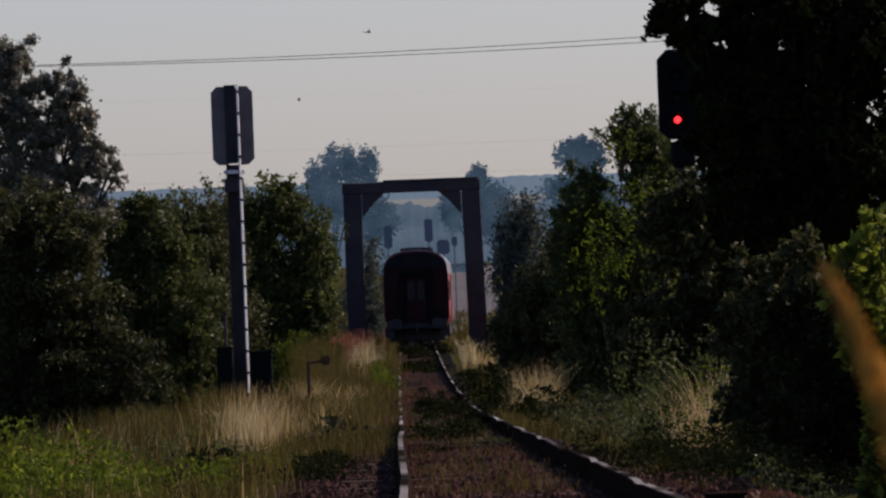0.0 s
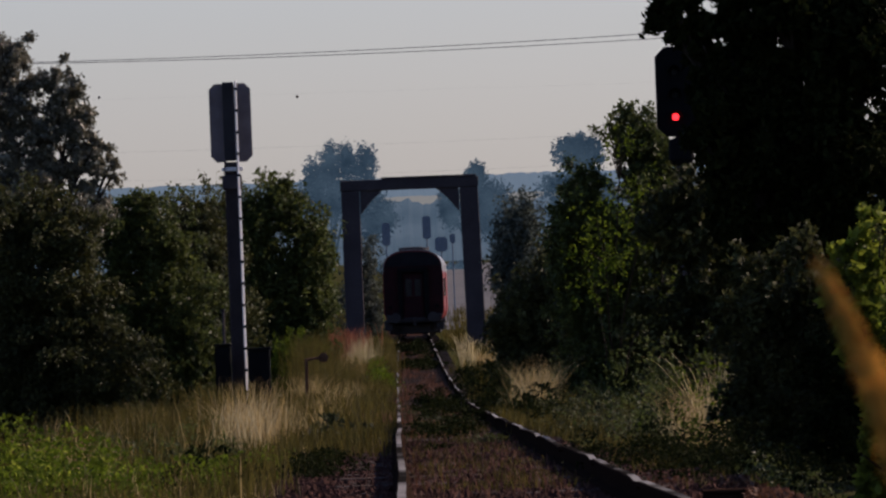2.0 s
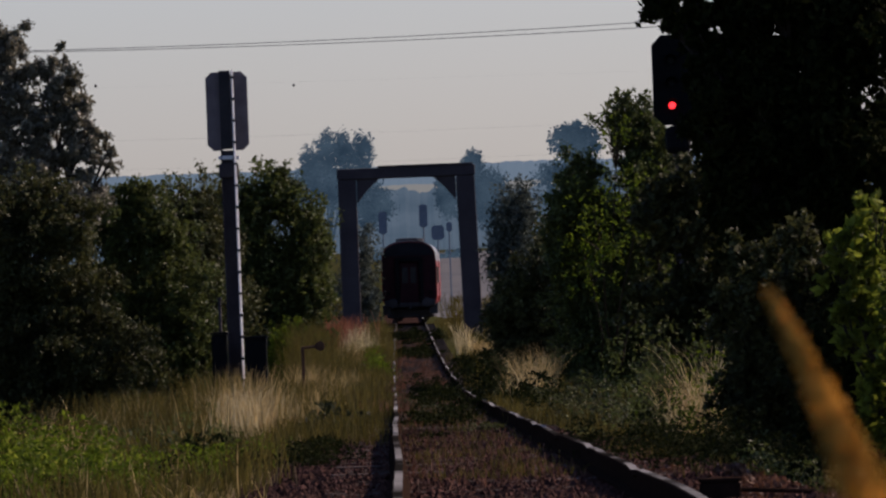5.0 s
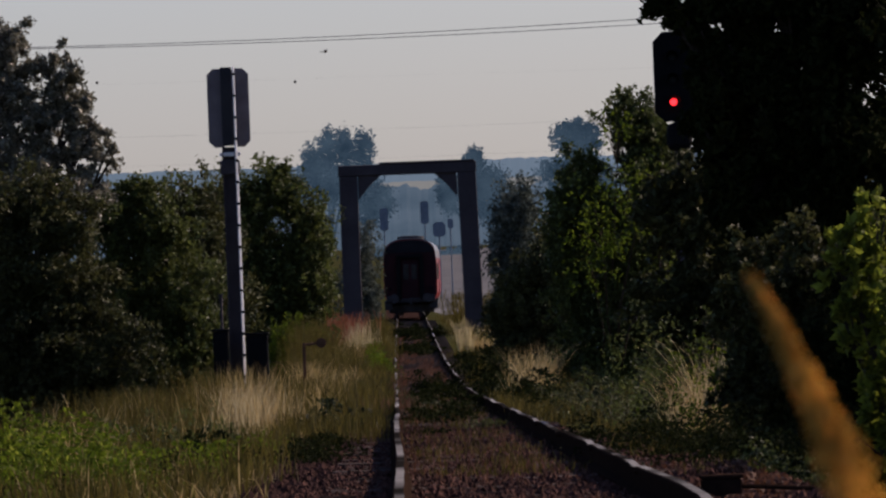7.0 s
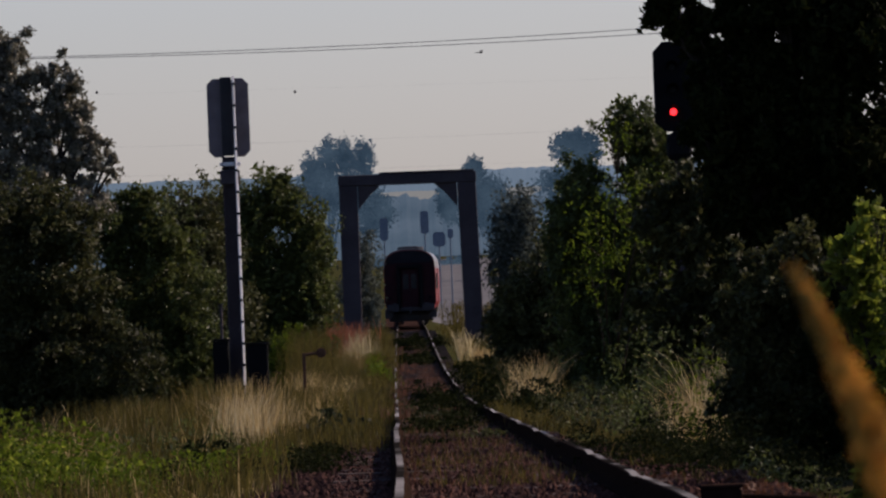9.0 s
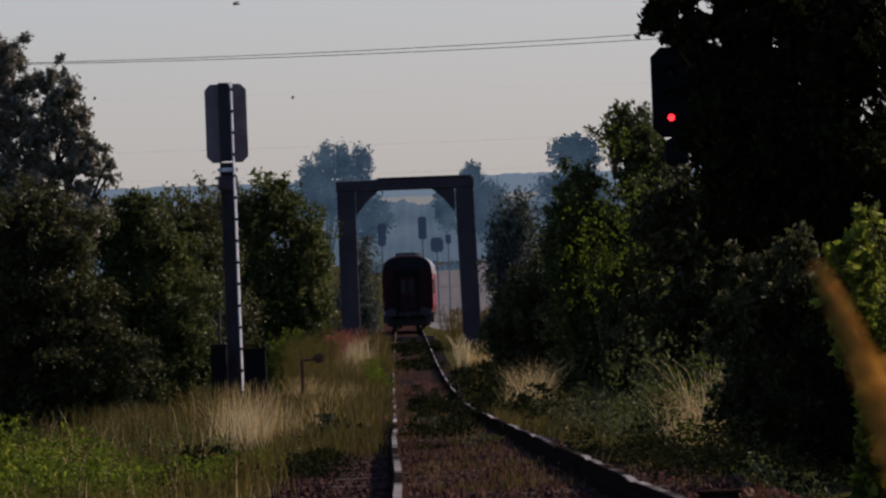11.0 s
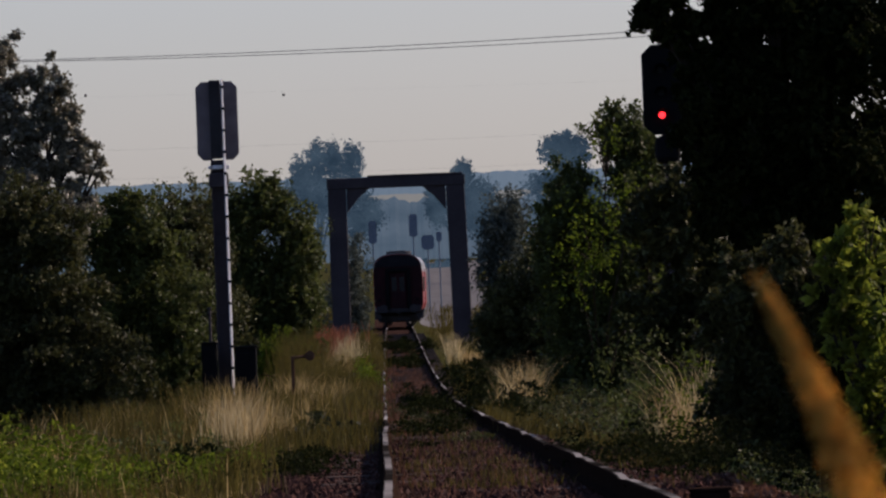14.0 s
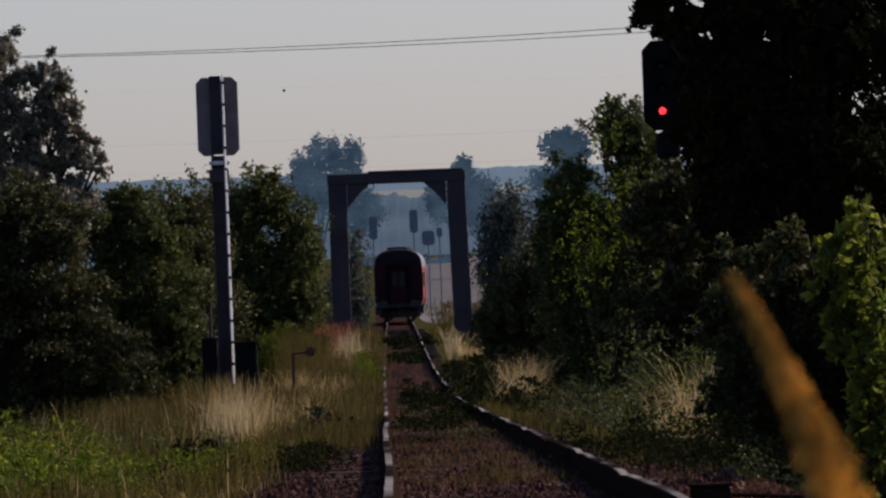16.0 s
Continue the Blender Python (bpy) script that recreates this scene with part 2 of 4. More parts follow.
# ---- far country ----
def ridge(name, radius, low, high, mat, seed, label, trees, span=180):
    """A long rolling ridge all round the plain, drawn as a sloping band."""
    turns = [*range(-span, -6, 2), *[x * 0.02 - 5 for x in range(501)], *range(6, span + 1, 2)]
    k = len(turns) - 1
    v, f = [], []
    for w in turns:
        t = radians(w)
        h = high + (high - low) * 0.05 * noise.noise((seed, w * 0.35, 0)) + trees * (noise.noise((seed, w * 9, 3)) + 0.8 * noise.noise((seed, w * 31, 3)))
        for r, z in ((radius - 120, low), (radius - 40, low * 0.4 + h * 0.6), (radius, h), (radius + 60, low)):
            v.append((r * math.sin(t), r * math.cos(t), z))
    for j in range(k):
        for c in range(3):
            p = j * 4 + c
            f.append((p, p + 4, p + 5, p + 1))
    return tagged(mesh_object(name, v, f, mat), label, "backdrop", kind="structure")


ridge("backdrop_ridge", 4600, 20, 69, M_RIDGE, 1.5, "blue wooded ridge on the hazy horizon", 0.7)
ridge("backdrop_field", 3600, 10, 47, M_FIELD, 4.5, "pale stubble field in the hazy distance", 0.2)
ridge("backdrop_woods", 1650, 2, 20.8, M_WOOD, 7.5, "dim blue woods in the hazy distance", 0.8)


# ---- trees and bushes ----
def leaf_mesh(rng, centres, size, droop=0.3, aspect=0.5):
    """Folded leaves of four corners at the given centres, as vertices and faces."""
    n = len(centres)
    d = rng.normal(size=(n, 3))
    d[:, 2] -= droop
    d /= np.linalg.norm(d, axis=1, keepdims=True)
    s = np.cross(d, rng.normal(size=(n, 3)))
    s /= np.linalg.norm(s, axis=1, keepdims=True) + 1e-9
    up = np.cross(s, d)
    L = (size * rng.uniform(0.6, 1.3, n))[:, None]
    v = np.stack((centres - d * L / 2, centres + s * L * aspect / 2 + up * L * 0.08, centres + d * L / 2, centres - s * L * aspect / 2 + up * L * 0.08), 1).reshape(-1, 3)
    b = np.arange(n)[:, None] * 4
    return v, np.concatenate((b + (0, 1, 2), b + (0, 2, 3)), 0)


def crown_points(rng, lobes, count, clump=0.2, fill=0.35, airy=0.0):
    """Leaf centres in sprays that stand out unevenly from the lobes (x, y, z, rx, ry, rz); airy opens gaps right through."""
    vol = np.array([l[3] * l[5] for l in lobes])
    off = rng.uniform(0, 50, 3)
    out = []
    for l, share in zip(lobes, vol / vol.sum()):
        k = min(max(26, int(150 * l[3] * l[5])), 320)
        c = rng.normal(size=(k, 3))
        c /= np.linalg.norm(c, axis=1, keepdims=True)
        reach = np.where(rng.random(k) < fill, rng.uniform(0.3, 0.8, k), 0.66 + 0.52 * rng.random(k) ** 1.5)
        m = int(count * share * 1.35)
        w = rng.integers(0, k, m)
        along = np.clip(rng.normal(size=m), -1.5, 1.5) * 1.25 * clump
        side = np.clip(rng.normal(size=(m, 3)), -1.7, 1.7) * 0.5 * clump
        side[:, 2] -= 0.25 * clump * np.abs(along) / clump
        p = (c[w] * (reach[w] + along * 0.5)[:, None] + side) * l[3:6] + np.array(l[:3])
        out.append(p)
    p = np.concatenate(out)
    size = float(np.mean([l[3] for l in lobes]))
    g = np.array([noise.noise(Vector(q)) for q in (p * (2.6 / size ** 0.5) + off).tolist()])
    g += 0.6 * np.array([noise.noise(Vector(q)) for q in (p * (6.5 / size ** 0.5) + off).tolist()])
    deep = np.zeros(len(p), bool)
    for l in lobes:
        deep |= (((p - np.array(l[:3])) / np.array(l[3:6])) ** 2).sum(1) < (0.62 if airy == 0 else 0.25) ** 2
    return p[(g > -0.12 + airy) | (deep & (rng.random(len(p)) < 0.7))]


def plant(name, x, y, lobes, count, leaf, mat, label, category="bush", seed=1, trunk=0.0, clump=0.2, droop=0.3, fill=0.35, aspect=0.5, group="", sink=0.1, airy=0.0):
    """A tree or bush: stems that fork to the lobes, and a crown of single leaves. Lobes are given from the foot."""
    rng = np.random.default_rng(seed)
    z = float(ground_z(x, y)) - sink
    top = empty(name, x, y, z, label, category, group)
    bm = bmesh.new()
    for l in lobes:
        foot = (rng.uniform(-0.25, 0.25) * (0.2 if trunk else 1.5), rng.uniform(-0.2, 0.2), 0)
        fork = (l[0] * 0.3, l[1] * 0.3, max(0.3, l[2] * 0.45))
        r = trunk * 0.6 if trunk else 0.04
        rod(bm, foot, fork, r, r * 0.7, 7)
        rod(bm, fork, (l[0], l[1], l[2]), r * 0.7, r * 0.25, 6)
        for _ in range(5):
            p = rng.normal(size=3)
            p /= np.linalg.norm(p)
            rod(bm, (l[0] * 0.8, l[1] * 0.8, l[2] * 0.85), (l[0] + p[0] * l[3] * 0.85, l[1] + p[1] * l[4] * 0.85, l[2] + p[2] * l[5] * 0.8), r * 0.35, r * 0.08, 5)
    part("trunk" if trunk else "stem", bm, mat if mat is M_HAZETREE else M_BARK, top)
    pts = crown_points(rng, lobes, count, clump, fill, airy)
    pts = pts[pts[:, 2] > 0.02]
    v, f = leaf_mesh(rng, pts, leaf, droop, aspect)
    mesh_object("crown", v, f, mat, top)
    return top


plant("tree", -6.9, 190, [(-0.2, 0, 7.3, 0.55, 0.5, 0.55), (-0.95, 0, 7.0, 0.8, 0.7, 0.95), (-0.3, 0, 6.5, 0.75, 0.6, 0.65), (0.75, 0, 6.75, 0.48, 0.4, 0.52), (0.95, 0, 6.2, 0.58, 0.4, 0.5), (0.3, 0, 6.0, 0.6, 0.5, 0.6), (1.15, 0, 5.6, 0.5, 0.4, 0.4), (0.6, 0, 5.3, 0.5, 0.5, 0.42), (1.6, 0, 5.15, 0.36, 0.3, 0.3), (1.25, 0, 4.8, 0.46, 0.3, 0.34), (0, 0, 5.1, 0.85, 0.8, 0.55), (-0.85, 0, 5.8, 0.8, 0.8, 0.7), (0.5, 0, 4.4, 1.0, 0.9, 0.6), (-0.6, 0, 4.3, 1.2, 1.0, 0.6)], 78000, 0.088, M_LEAF_GREY, "grey-green feathery tree rising from the hedge", category="tree", seed=2, trunk=0.13, clump=0.2, airy=0.0)
plant("bush", -5.6, 155, [(-0.3, 0.0, 3.4, 0.95, 0.85, 0.86), (0.5, 0.0, 3.3, 0.65, 0.70, 0.78), (-0.2, 0.0, 2.3, 0.95, 0.85, 0.86), (0.8, 0.0, 2.2, 0.78, 0.70, 0.78), (-0.0, 0.0, 1.4, 1.04, 0.93, 0.78), (1.1, 0.0, 1.3, 0.86, 0.78, 0.69), (-0.2, -0.1, 0.7, 0.95, 0.85, 0.95), (0.8, -0.1, 0.7, 0.78, 0.70, 0.97), (-0.0, -0.1, 0.3, 1.04, 0.93, 0.55), (1.1, -0.1, 0.3, 0.86, 0.78, 0.57)], 95000, 0.085, M_LEAF_DARK, "dark green dense bush at the foot of the bank", seed=3, fill=0.5)
plant("bush", -4.9, 200, [(-0.5, 0.0, 3.9, 0.78, 0.80, 0.89), (-0.6, 0.0, 4.4, 0.53, 0.48, 0.47), (0.0, 0.0, 4.5, 0.56, 0.50, 0.47), (0.4, 0.0, 3.8, 0.72, 0.95, 1.06), (-0.4, 0.0, 2.5, 1.00, 1.00, 1.11), (0.7, 0.0, 2.4, 0.84, 1.00, 1.11), (-0.0, 0.0, 1.3, 1.23, 1.10, 0.89), (1.0, 0.0, 1.5, 0.67, 0.80, 0.89), (-0.4, -0.1, 0.7, 1.00, 0.90, 0.93), (0.7, -0.1, 0.7, 0.84, 0.75, 0.91), (-0.0, -0.1, 0.2, 1.23, 1.10, 0.48), (1.0, -0.1, 0.3, 0.67, 0.60, 0.57)], 100000, 0.095, M_LEAF, "green leafy bush in a hedge", seed=4, fill=0.5)
plant("bush", -4.6, 270, [(-0.3, 0.0, 4.3, 0.90, 1.49, 1.65), (-0.1, 0.0, 2.5, 1.05, 1.49, 1.65), (-0.8, 0.0, 5.1, 0.60, 0.68, 0.75), (-0.3, -0.1, 1.3, 0.90, 0.81, 1.59), (-0.1, -0.1, 0.4, 1.05, 0.95, 0.68)], 30000, 0.14, M_LEAF_DARK, "dark green bush behind the signal", seed=14, fill=0.5)
plant("bush", -3.8, 330, [(-1.1, 0.0, 5.3, 1.14, 1.41, 1.56), (0.2, 0.0, 6.0, 1.01, 1.03, 1.14), (1.2, 0.0, 4.7, 0.88, 1.24, 1.38), (-0.4, 0.0, 3.6, 1.65, 1.57, 1.75), (1.2, 0.0, 3.0, 0.74, 1.24, 1.38), (0.1, 0.0, 2.1, 1.47, 1.32, 1.29), (-1.4, 0.0, 2.2, 1.47, 1.32, 1.29), (-0.4, -0.1, 0.9, 1.65, 1.49, 1.20), (1.2, -0.1, 0.8, 0.74, 0.66, 1.07), (0.1, -0.1, 0.4, 1.47, 1.32, 0.68), (-1.4, -0.1, 0.5, 1.47, 1.32, 0.71)], 60000, 0.17, M_LEAF, "tall green bush beside the line", seed=5, fill=0.5)
plant("bush", -1.4, 520, [(0.1, 0.0, 4.1, 0.81, 1.30, 1.45), (-0.4, 0.0, 2.4, 1.16, 1.30, 1.45), (0.1, -0.1, 1.3, 0.81, 0.73, 1.57), (-0.4, -0.1, 0.5, 1.16, 1.04, 0.71)], 7000, 0.2, M_LEAF_MIST, "bush beyond the portal, paled with a haze tint", seed=15)
plant("bush", 5.0, 420, [(0.3, 0.0, 5.2, 1.12, 1.31, 1.45), (-0.2, 0.0, 3.5, 0.94, 1.47, 1.64), (0.3, 0.0, 1.6, 1.17, 1.26, 1.40), (-0.2, -0.1, 1.0, 0.94, 0.84, 1.20), (0.3, -0.1, 0.2, 1.17, 1.05, 0.42)], 24000, 0.18, M_LEAF_MIST, "rounded green bush near the portal, paled with a haze tint", seed=6, fill=0.5)
plant("bush", 4.4, 300, [(-0.6, 0.0, 2.4, 0.84, 1.28, 1.42), (0.6, 0.0, 3.1, 1.00, 1.58, 1.75), (-0.3, 0.0, 1.3, 1.25, 1.13, 1.00), (0.7, 0.0, 1.3, 1.17, 1.05, 1.00), (-1.2, 0.0, 1.7, 0.50, 0.90, 1.00), (-0.6, -0.1, 0.5, 0.84, 0.75, 0.75), (0.6, -0.1, 0.7, 1.00, 0.90, 0.93), (-0.3, -0.1, 0.2, 1.25, 1.13, 0.42), (0.7, -0.1, 0.2, 1.17, 1.05, 0.42), (-1.2, -0.1, 0.3, 0.50, 0.45, 0.59)], 50000, 0.15, M_LEAF_DARK, "dark green bush close to the line", seed=7, fill=0.5)
plant("bush", 4.9, 230, [(-0.6, 0.0, 4.8, 0.67, 1.04, 1.15), (0.5, 0.0, 6.3, 0.64, 0.71, 0.79), (1.0, 0.0, 6.1, 0.58, 0.92, 1.02), (1.0, 0.0, 5.0, 0.64, 1.15, 1.28), (1.3, 0.0, 5.5, 0.45, 0.69, 0.77), (-0.0, 0.0, 4.0, 1.09, 1.27, 1.41), (0.9, 0.0, 3.7, 1.02, 1.27, 1.41), (0.3, 0.0, 2.5, 1.02, 1.04, 1.15), (-0.5, 0.0, 2.2, 0.90, 0.92, 1.02), (-1.0, 0.0, 3.8, 0.51, 1.04, 1.15), (-0.0, -0.1, 1.3, 1.09, 0.98, 1.55), (0.9, -0.1, 1.2, 1.02, 0.92, 1.41), (0.3, -0.1, 0.7, 1.02, 0.92, 0.90), (-0.5, -0.1, 0.6, 0.90, 0.81, 0.85)], 80000, 0.125, M_LEAF, "tall leafy bush with sunlit yellow-green tips", seed=8, fill=0.45)
plant("bush", 4.0, 131, [(-0.4, 0.0, 3.0, 0.44, 0.59, 0.66), (0.0, 0.0, 3.4, 0.36, 0.39, 0.44), (0.1, 0.0, 2.9, 0.58, 0.72, 0.80), (0.3, 0.0, 2.0, 0.66, 0.72, 0.80), (-0.3, 0.0, 1.8, 0.58, 0.53, 0.58), (0.2, 0.0, 1.2, 0.66, 0.59, 0.58), (0.3, -0.1, 0.6, 0.66, 0.59, 0.83), (-0.3, -0.1, 0.6, 0.58, 0.53, 0.88), (0.2, -0.1, 0.3, 0.66, 0.59, 0.54)], 50000, 0.105, M_LEAF_DARK, "dark bush under the signal", seed=9, fill=0.5)
plant("tree", 5.2, 125, [(-1.0, 0.0, 4.8, 0.36, 0.4, 0.36), (-1.6, 0.0, 5.6, 0.38, 0.34, 0.36), (-1.5, 0.0, 5.3, 0.26, 0.24, 0.21), (-0.9, 0.0, 5.4, 0.52, 0.53, 0.59), (-0.2, 0.0, 5.6, 0.63, 0.56, 0.63), (0.5, 0.0, 5.2, 0.84, 0.75, 0.84), (0.0, 0.0, 4.9, 0.33, 0.30, 0.28), (-1.2, 0.0, 5.0, 0.29, 0.34, 0.38), (-1.2, 0.0, 4.1, 0.28, 0.50, 0.56), (-1.1, 0.0, 4.5, 0.33, 0.60, 0.66), (-0.6, 0.0, 4.6, 0.56, 0.56, 0.63), (-0.3, 0.0, 4.0, 0.77, 0.94, 1.04), (-1.1, 0.0, 3.6, 0.35, 0.56, 0.63), (0.4, 0.0, 3.5, 0.97, 0.94, 1.04), (-0.6, 0.0, 2.9, 0.63, 0.69, 0.77)], 125000, 0.12, M_LEAF_SHADE, "large broad-leaved tree overhanging the signal, leaf colour darkened as in shade", category='tree', seed=10, trunk=0.2, fill=0.5, clump=0.25, airy=0.03)
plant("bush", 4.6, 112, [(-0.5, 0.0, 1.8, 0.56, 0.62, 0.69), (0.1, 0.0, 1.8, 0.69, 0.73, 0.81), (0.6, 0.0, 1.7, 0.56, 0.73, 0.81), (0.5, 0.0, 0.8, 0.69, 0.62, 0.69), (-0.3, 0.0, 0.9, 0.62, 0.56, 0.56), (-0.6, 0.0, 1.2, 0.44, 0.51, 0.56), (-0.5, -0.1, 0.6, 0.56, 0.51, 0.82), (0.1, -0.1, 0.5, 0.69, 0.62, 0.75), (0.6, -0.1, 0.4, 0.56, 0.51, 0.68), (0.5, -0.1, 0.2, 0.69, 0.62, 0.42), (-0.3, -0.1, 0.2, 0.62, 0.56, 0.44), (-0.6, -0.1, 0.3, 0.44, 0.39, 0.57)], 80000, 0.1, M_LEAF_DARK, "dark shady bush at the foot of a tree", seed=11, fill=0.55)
# added mostly out of view, to throw shade on the right verge
plant("tree", 6.2, 106, [(-0.3, 0.0, 5.2, 0.65, 0.80, 0.89), (0.4, 0.0, 4.6, 0.89, 1.06, 1.18), (-0.5, 0.0, 4.2, 0.41, 0.74, 0.83), (0.1, 0.0, 3.3, 0.83, 0.85, 0.94), (1.0, 0.0, 4.2, 0.89, 1.17, 1.30)], 50000, 0.11, M_LEAF_SHADE, "dark broad-leaved tree added at the view's edge for its shade", category='tree', seed=31, trunk=0.2, fill=0.6, clump=0.25, airy=0.001)
plant("bush", 3.6, 72, [(-0.4, 0.0, 1.9, 0.11, 0.18, 0.20), (-0.4, 0.0, 1.4, 0.10, 0.18, 0.20), (-0.2, 0.0, 2.1, 0.18, 0.27, 0.30), (-0.3, 0.0, 1.7, 0.22, 0.27, 0.30), (-0.2, 0.0, 1.3, 0.20, 0.29, 0.32), (0.0, 0.0, 1.4, 0.28, 0.72, 0.80), (-0.2, -0.1, 0.5, 0.20, 0.18, 0.72), (0.0, -0.1, 0.3, 0.28, 0.25, 0.53)], 7500, 0.1, M_LEAF_YELLOW, "bush branch beside the line coloured bright green as if sunlit", seed=12, airy=0.04)
# far crowns glow in a haze blue instead of standing in real haze
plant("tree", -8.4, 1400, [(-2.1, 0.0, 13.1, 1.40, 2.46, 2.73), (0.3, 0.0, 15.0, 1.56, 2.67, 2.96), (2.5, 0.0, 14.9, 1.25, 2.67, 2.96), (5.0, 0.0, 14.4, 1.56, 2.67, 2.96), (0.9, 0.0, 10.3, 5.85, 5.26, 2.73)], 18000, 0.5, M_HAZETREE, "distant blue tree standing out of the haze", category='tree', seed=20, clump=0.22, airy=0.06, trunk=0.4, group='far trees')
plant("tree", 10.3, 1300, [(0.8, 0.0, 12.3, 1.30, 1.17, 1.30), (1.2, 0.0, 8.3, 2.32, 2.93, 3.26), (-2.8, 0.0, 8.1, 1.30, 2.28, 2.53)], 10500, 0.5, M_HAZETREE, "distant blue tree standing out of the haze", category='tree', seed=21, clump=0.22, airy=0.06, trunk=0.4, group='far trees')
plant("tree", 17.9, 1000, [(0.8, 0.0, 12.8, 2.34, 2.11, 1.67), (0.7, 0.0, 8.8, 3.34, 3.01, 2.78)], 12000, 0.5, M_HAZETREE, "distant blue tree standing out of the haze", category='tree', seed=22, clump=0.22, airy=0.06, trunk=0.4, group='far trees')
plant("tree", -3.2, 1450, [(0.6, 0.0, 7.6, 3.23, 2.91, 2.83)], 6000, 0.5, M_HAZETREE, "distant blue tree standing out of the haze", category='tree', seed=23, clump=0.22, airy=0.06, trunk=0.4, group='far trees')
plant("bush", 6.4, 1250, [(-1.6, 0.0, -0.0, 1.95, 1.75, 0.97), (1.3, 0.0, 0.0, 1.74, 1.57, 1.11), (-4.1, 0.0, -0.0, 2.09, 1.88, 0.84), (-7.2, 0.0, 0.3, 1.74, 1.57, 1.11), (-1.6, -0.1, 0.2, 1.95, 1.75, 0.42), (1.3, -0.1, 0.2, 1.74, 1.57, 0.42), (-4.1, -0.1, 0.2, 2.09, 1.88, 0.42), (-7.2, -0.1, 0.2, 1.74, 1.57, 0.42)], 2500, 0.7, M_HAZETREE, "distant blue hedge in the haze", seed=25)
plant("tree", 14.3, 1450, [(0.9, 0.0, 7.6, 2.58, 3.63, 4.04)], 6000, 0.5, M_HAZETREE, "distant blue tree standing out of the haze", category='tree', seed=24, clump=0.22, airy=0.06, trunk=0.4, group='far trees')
# light-coloured shoots imitate sunlit leaves on the bush behind
plant("bush", 4.9, 232, [(-0.3, -12, 4.0, 0.75, 0.6, 1.0), (-0.6, -12, 3.2, 0.6, 0.5, 0.8), (0.6, -14, 4.6, 0.8, 0.5, 0.8), (0.2, -10, 6.2, 0.5, 0.4, 0.5), (1.0, -20, 3.4, 0.6, 0.4, 0.8)], 1900, 0.1, M_LEAF_LIGHT, "shoots coloured yellow-green as a bush's sunlit leaves", seed=41, fill=0.2, airy=0.05)
# shade over these two bushes is put into their leaf colour
plant("bush", 4.55, 95, [(0, 0, 1.5, 0.6, 0.7, 0.7), (-0.25, -0.2, 0.8, 0.55, 0.6, 0.6), (0.4, 0, 0.7, 0.6, 0.7, 0.7), (-0.2, -0.2, 0.3, 0.6, 0.6, 0.4)], 26000, 0.085, M_LEAF_SHADE, "bush beside the line, leaf colour darkened as in shade", seed=55, fill=0.5)
plant("bush", 4.25, 83, [(0, 0, 1.2, 0.45, 0.6, 0.6), (-0.2, -0.2, 0.6, 0.42, 0.5, 0.5), (0.3, 0, 0.5, 0.5, 0.6, 0.5)], 16000, 0.08, M_LEAF_SHADE, "bush beside the line, leaf colour darkened as in shade", seed=56, fill=0.5)
plant("bush", -2.55, 300, [(-0.5, 0, 1.3, 0.65, 0.6, 0.75), (0.2, 0, 0.9, 0.6, 0.6, 0.6), (0.75, -0.5, 0.55, 0.5, 0.5, 0.45), (-1.0, 0, 0.8, 0.6, 0.6, 0.8)], 7000, 0.10, M_LEAF_LIGHT, "light green shrub at the edge of the bank", seed=57, fill=0.4)
# unseen trees, added right of the view to shade the line
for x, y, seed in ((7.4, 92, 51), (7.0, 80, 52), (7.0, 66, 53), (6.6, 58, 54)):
    plant("tree", x, y, [(0, 0, 2.9, 1.3, 2.4, 1.1), (0.6, 0.5, 2.0, 1.4, 2.6, 1.2), (-0.2, -0.6, 1.2, 1.1, 2.2, 1.1)], 16000, 0.2, M_LEAF_SHADE, "unseen broad-leaved tree added to shade the line", category="tree", seed=seed, trunk=0.16, fill=0.6, clump=0.25)


# ---- grass and weeds ----
def blades(name, rng, x, y, height, width, mat, label, lean=0.35, category="grass"):
    """Bent blades of three segments standing at the given feet: one object of stuff."""
    n = len(x)
    z = ground_z(x, y) - 0.02
    h = height * rng.uniform(0.5, 1.25, n)
    a = rng.uniform(0, 2 * np.pi, n)
    dx, dy = np.cos(a), np.sin(a)
    ln = lean * rng.uniform(0.1, 1.4, n) * h
    t = rng.uniform(0, np.pi, n)
    wx, wy = np.cos(t) * width / 2, np.sin(t) * width / 2
    rows = []
    for s, k, w in ((0, 0, 1), (0.45, 0.2, 0.9), (0.8, 0.6, 0.6)):
        for sg in (-1, 1):
            rows.append(np.stack((x + dx * ln * k + sg * wx * w, y + dy * ln * k + sg * wy * w, z + h * s), -1))
    rows.append(np.stack((x + dx * ln, y + dy * ln, z + h * (1 - 0.12 * lean)), -1))
    v = np.stack(rows, 1).reshape(-1, 3)
    b = np.arange(n)[:, None] * 7
    f = [b + q for q in ((0, 1, 3), (0, 3, 2), (2, 3, 5), (2, 5, 4), (4, 5, 6))]
    return tagged(mesh_object(name, v, np.concatenate(f, 0), mat), label, category, kind="stuff")


def patch(rng, n, x0, x1, y0, y1, tuft=0.25):
    """Feet in tufts within a strip of the bank, thicker near the low end of y."""
    k = max(4, n // 14)
    cx = rng.uniform(x0, x1, k)
    cy = y0 + (y1 - y0) * rng.random(k) ** 1.3
    w = rng.integers(0, k, n)
    return cx[w] + rng.normal(size=n) * tuft, cy[w] + rng.normal(size=n) * tuft * 2


rng = np.random.default_rng(5)
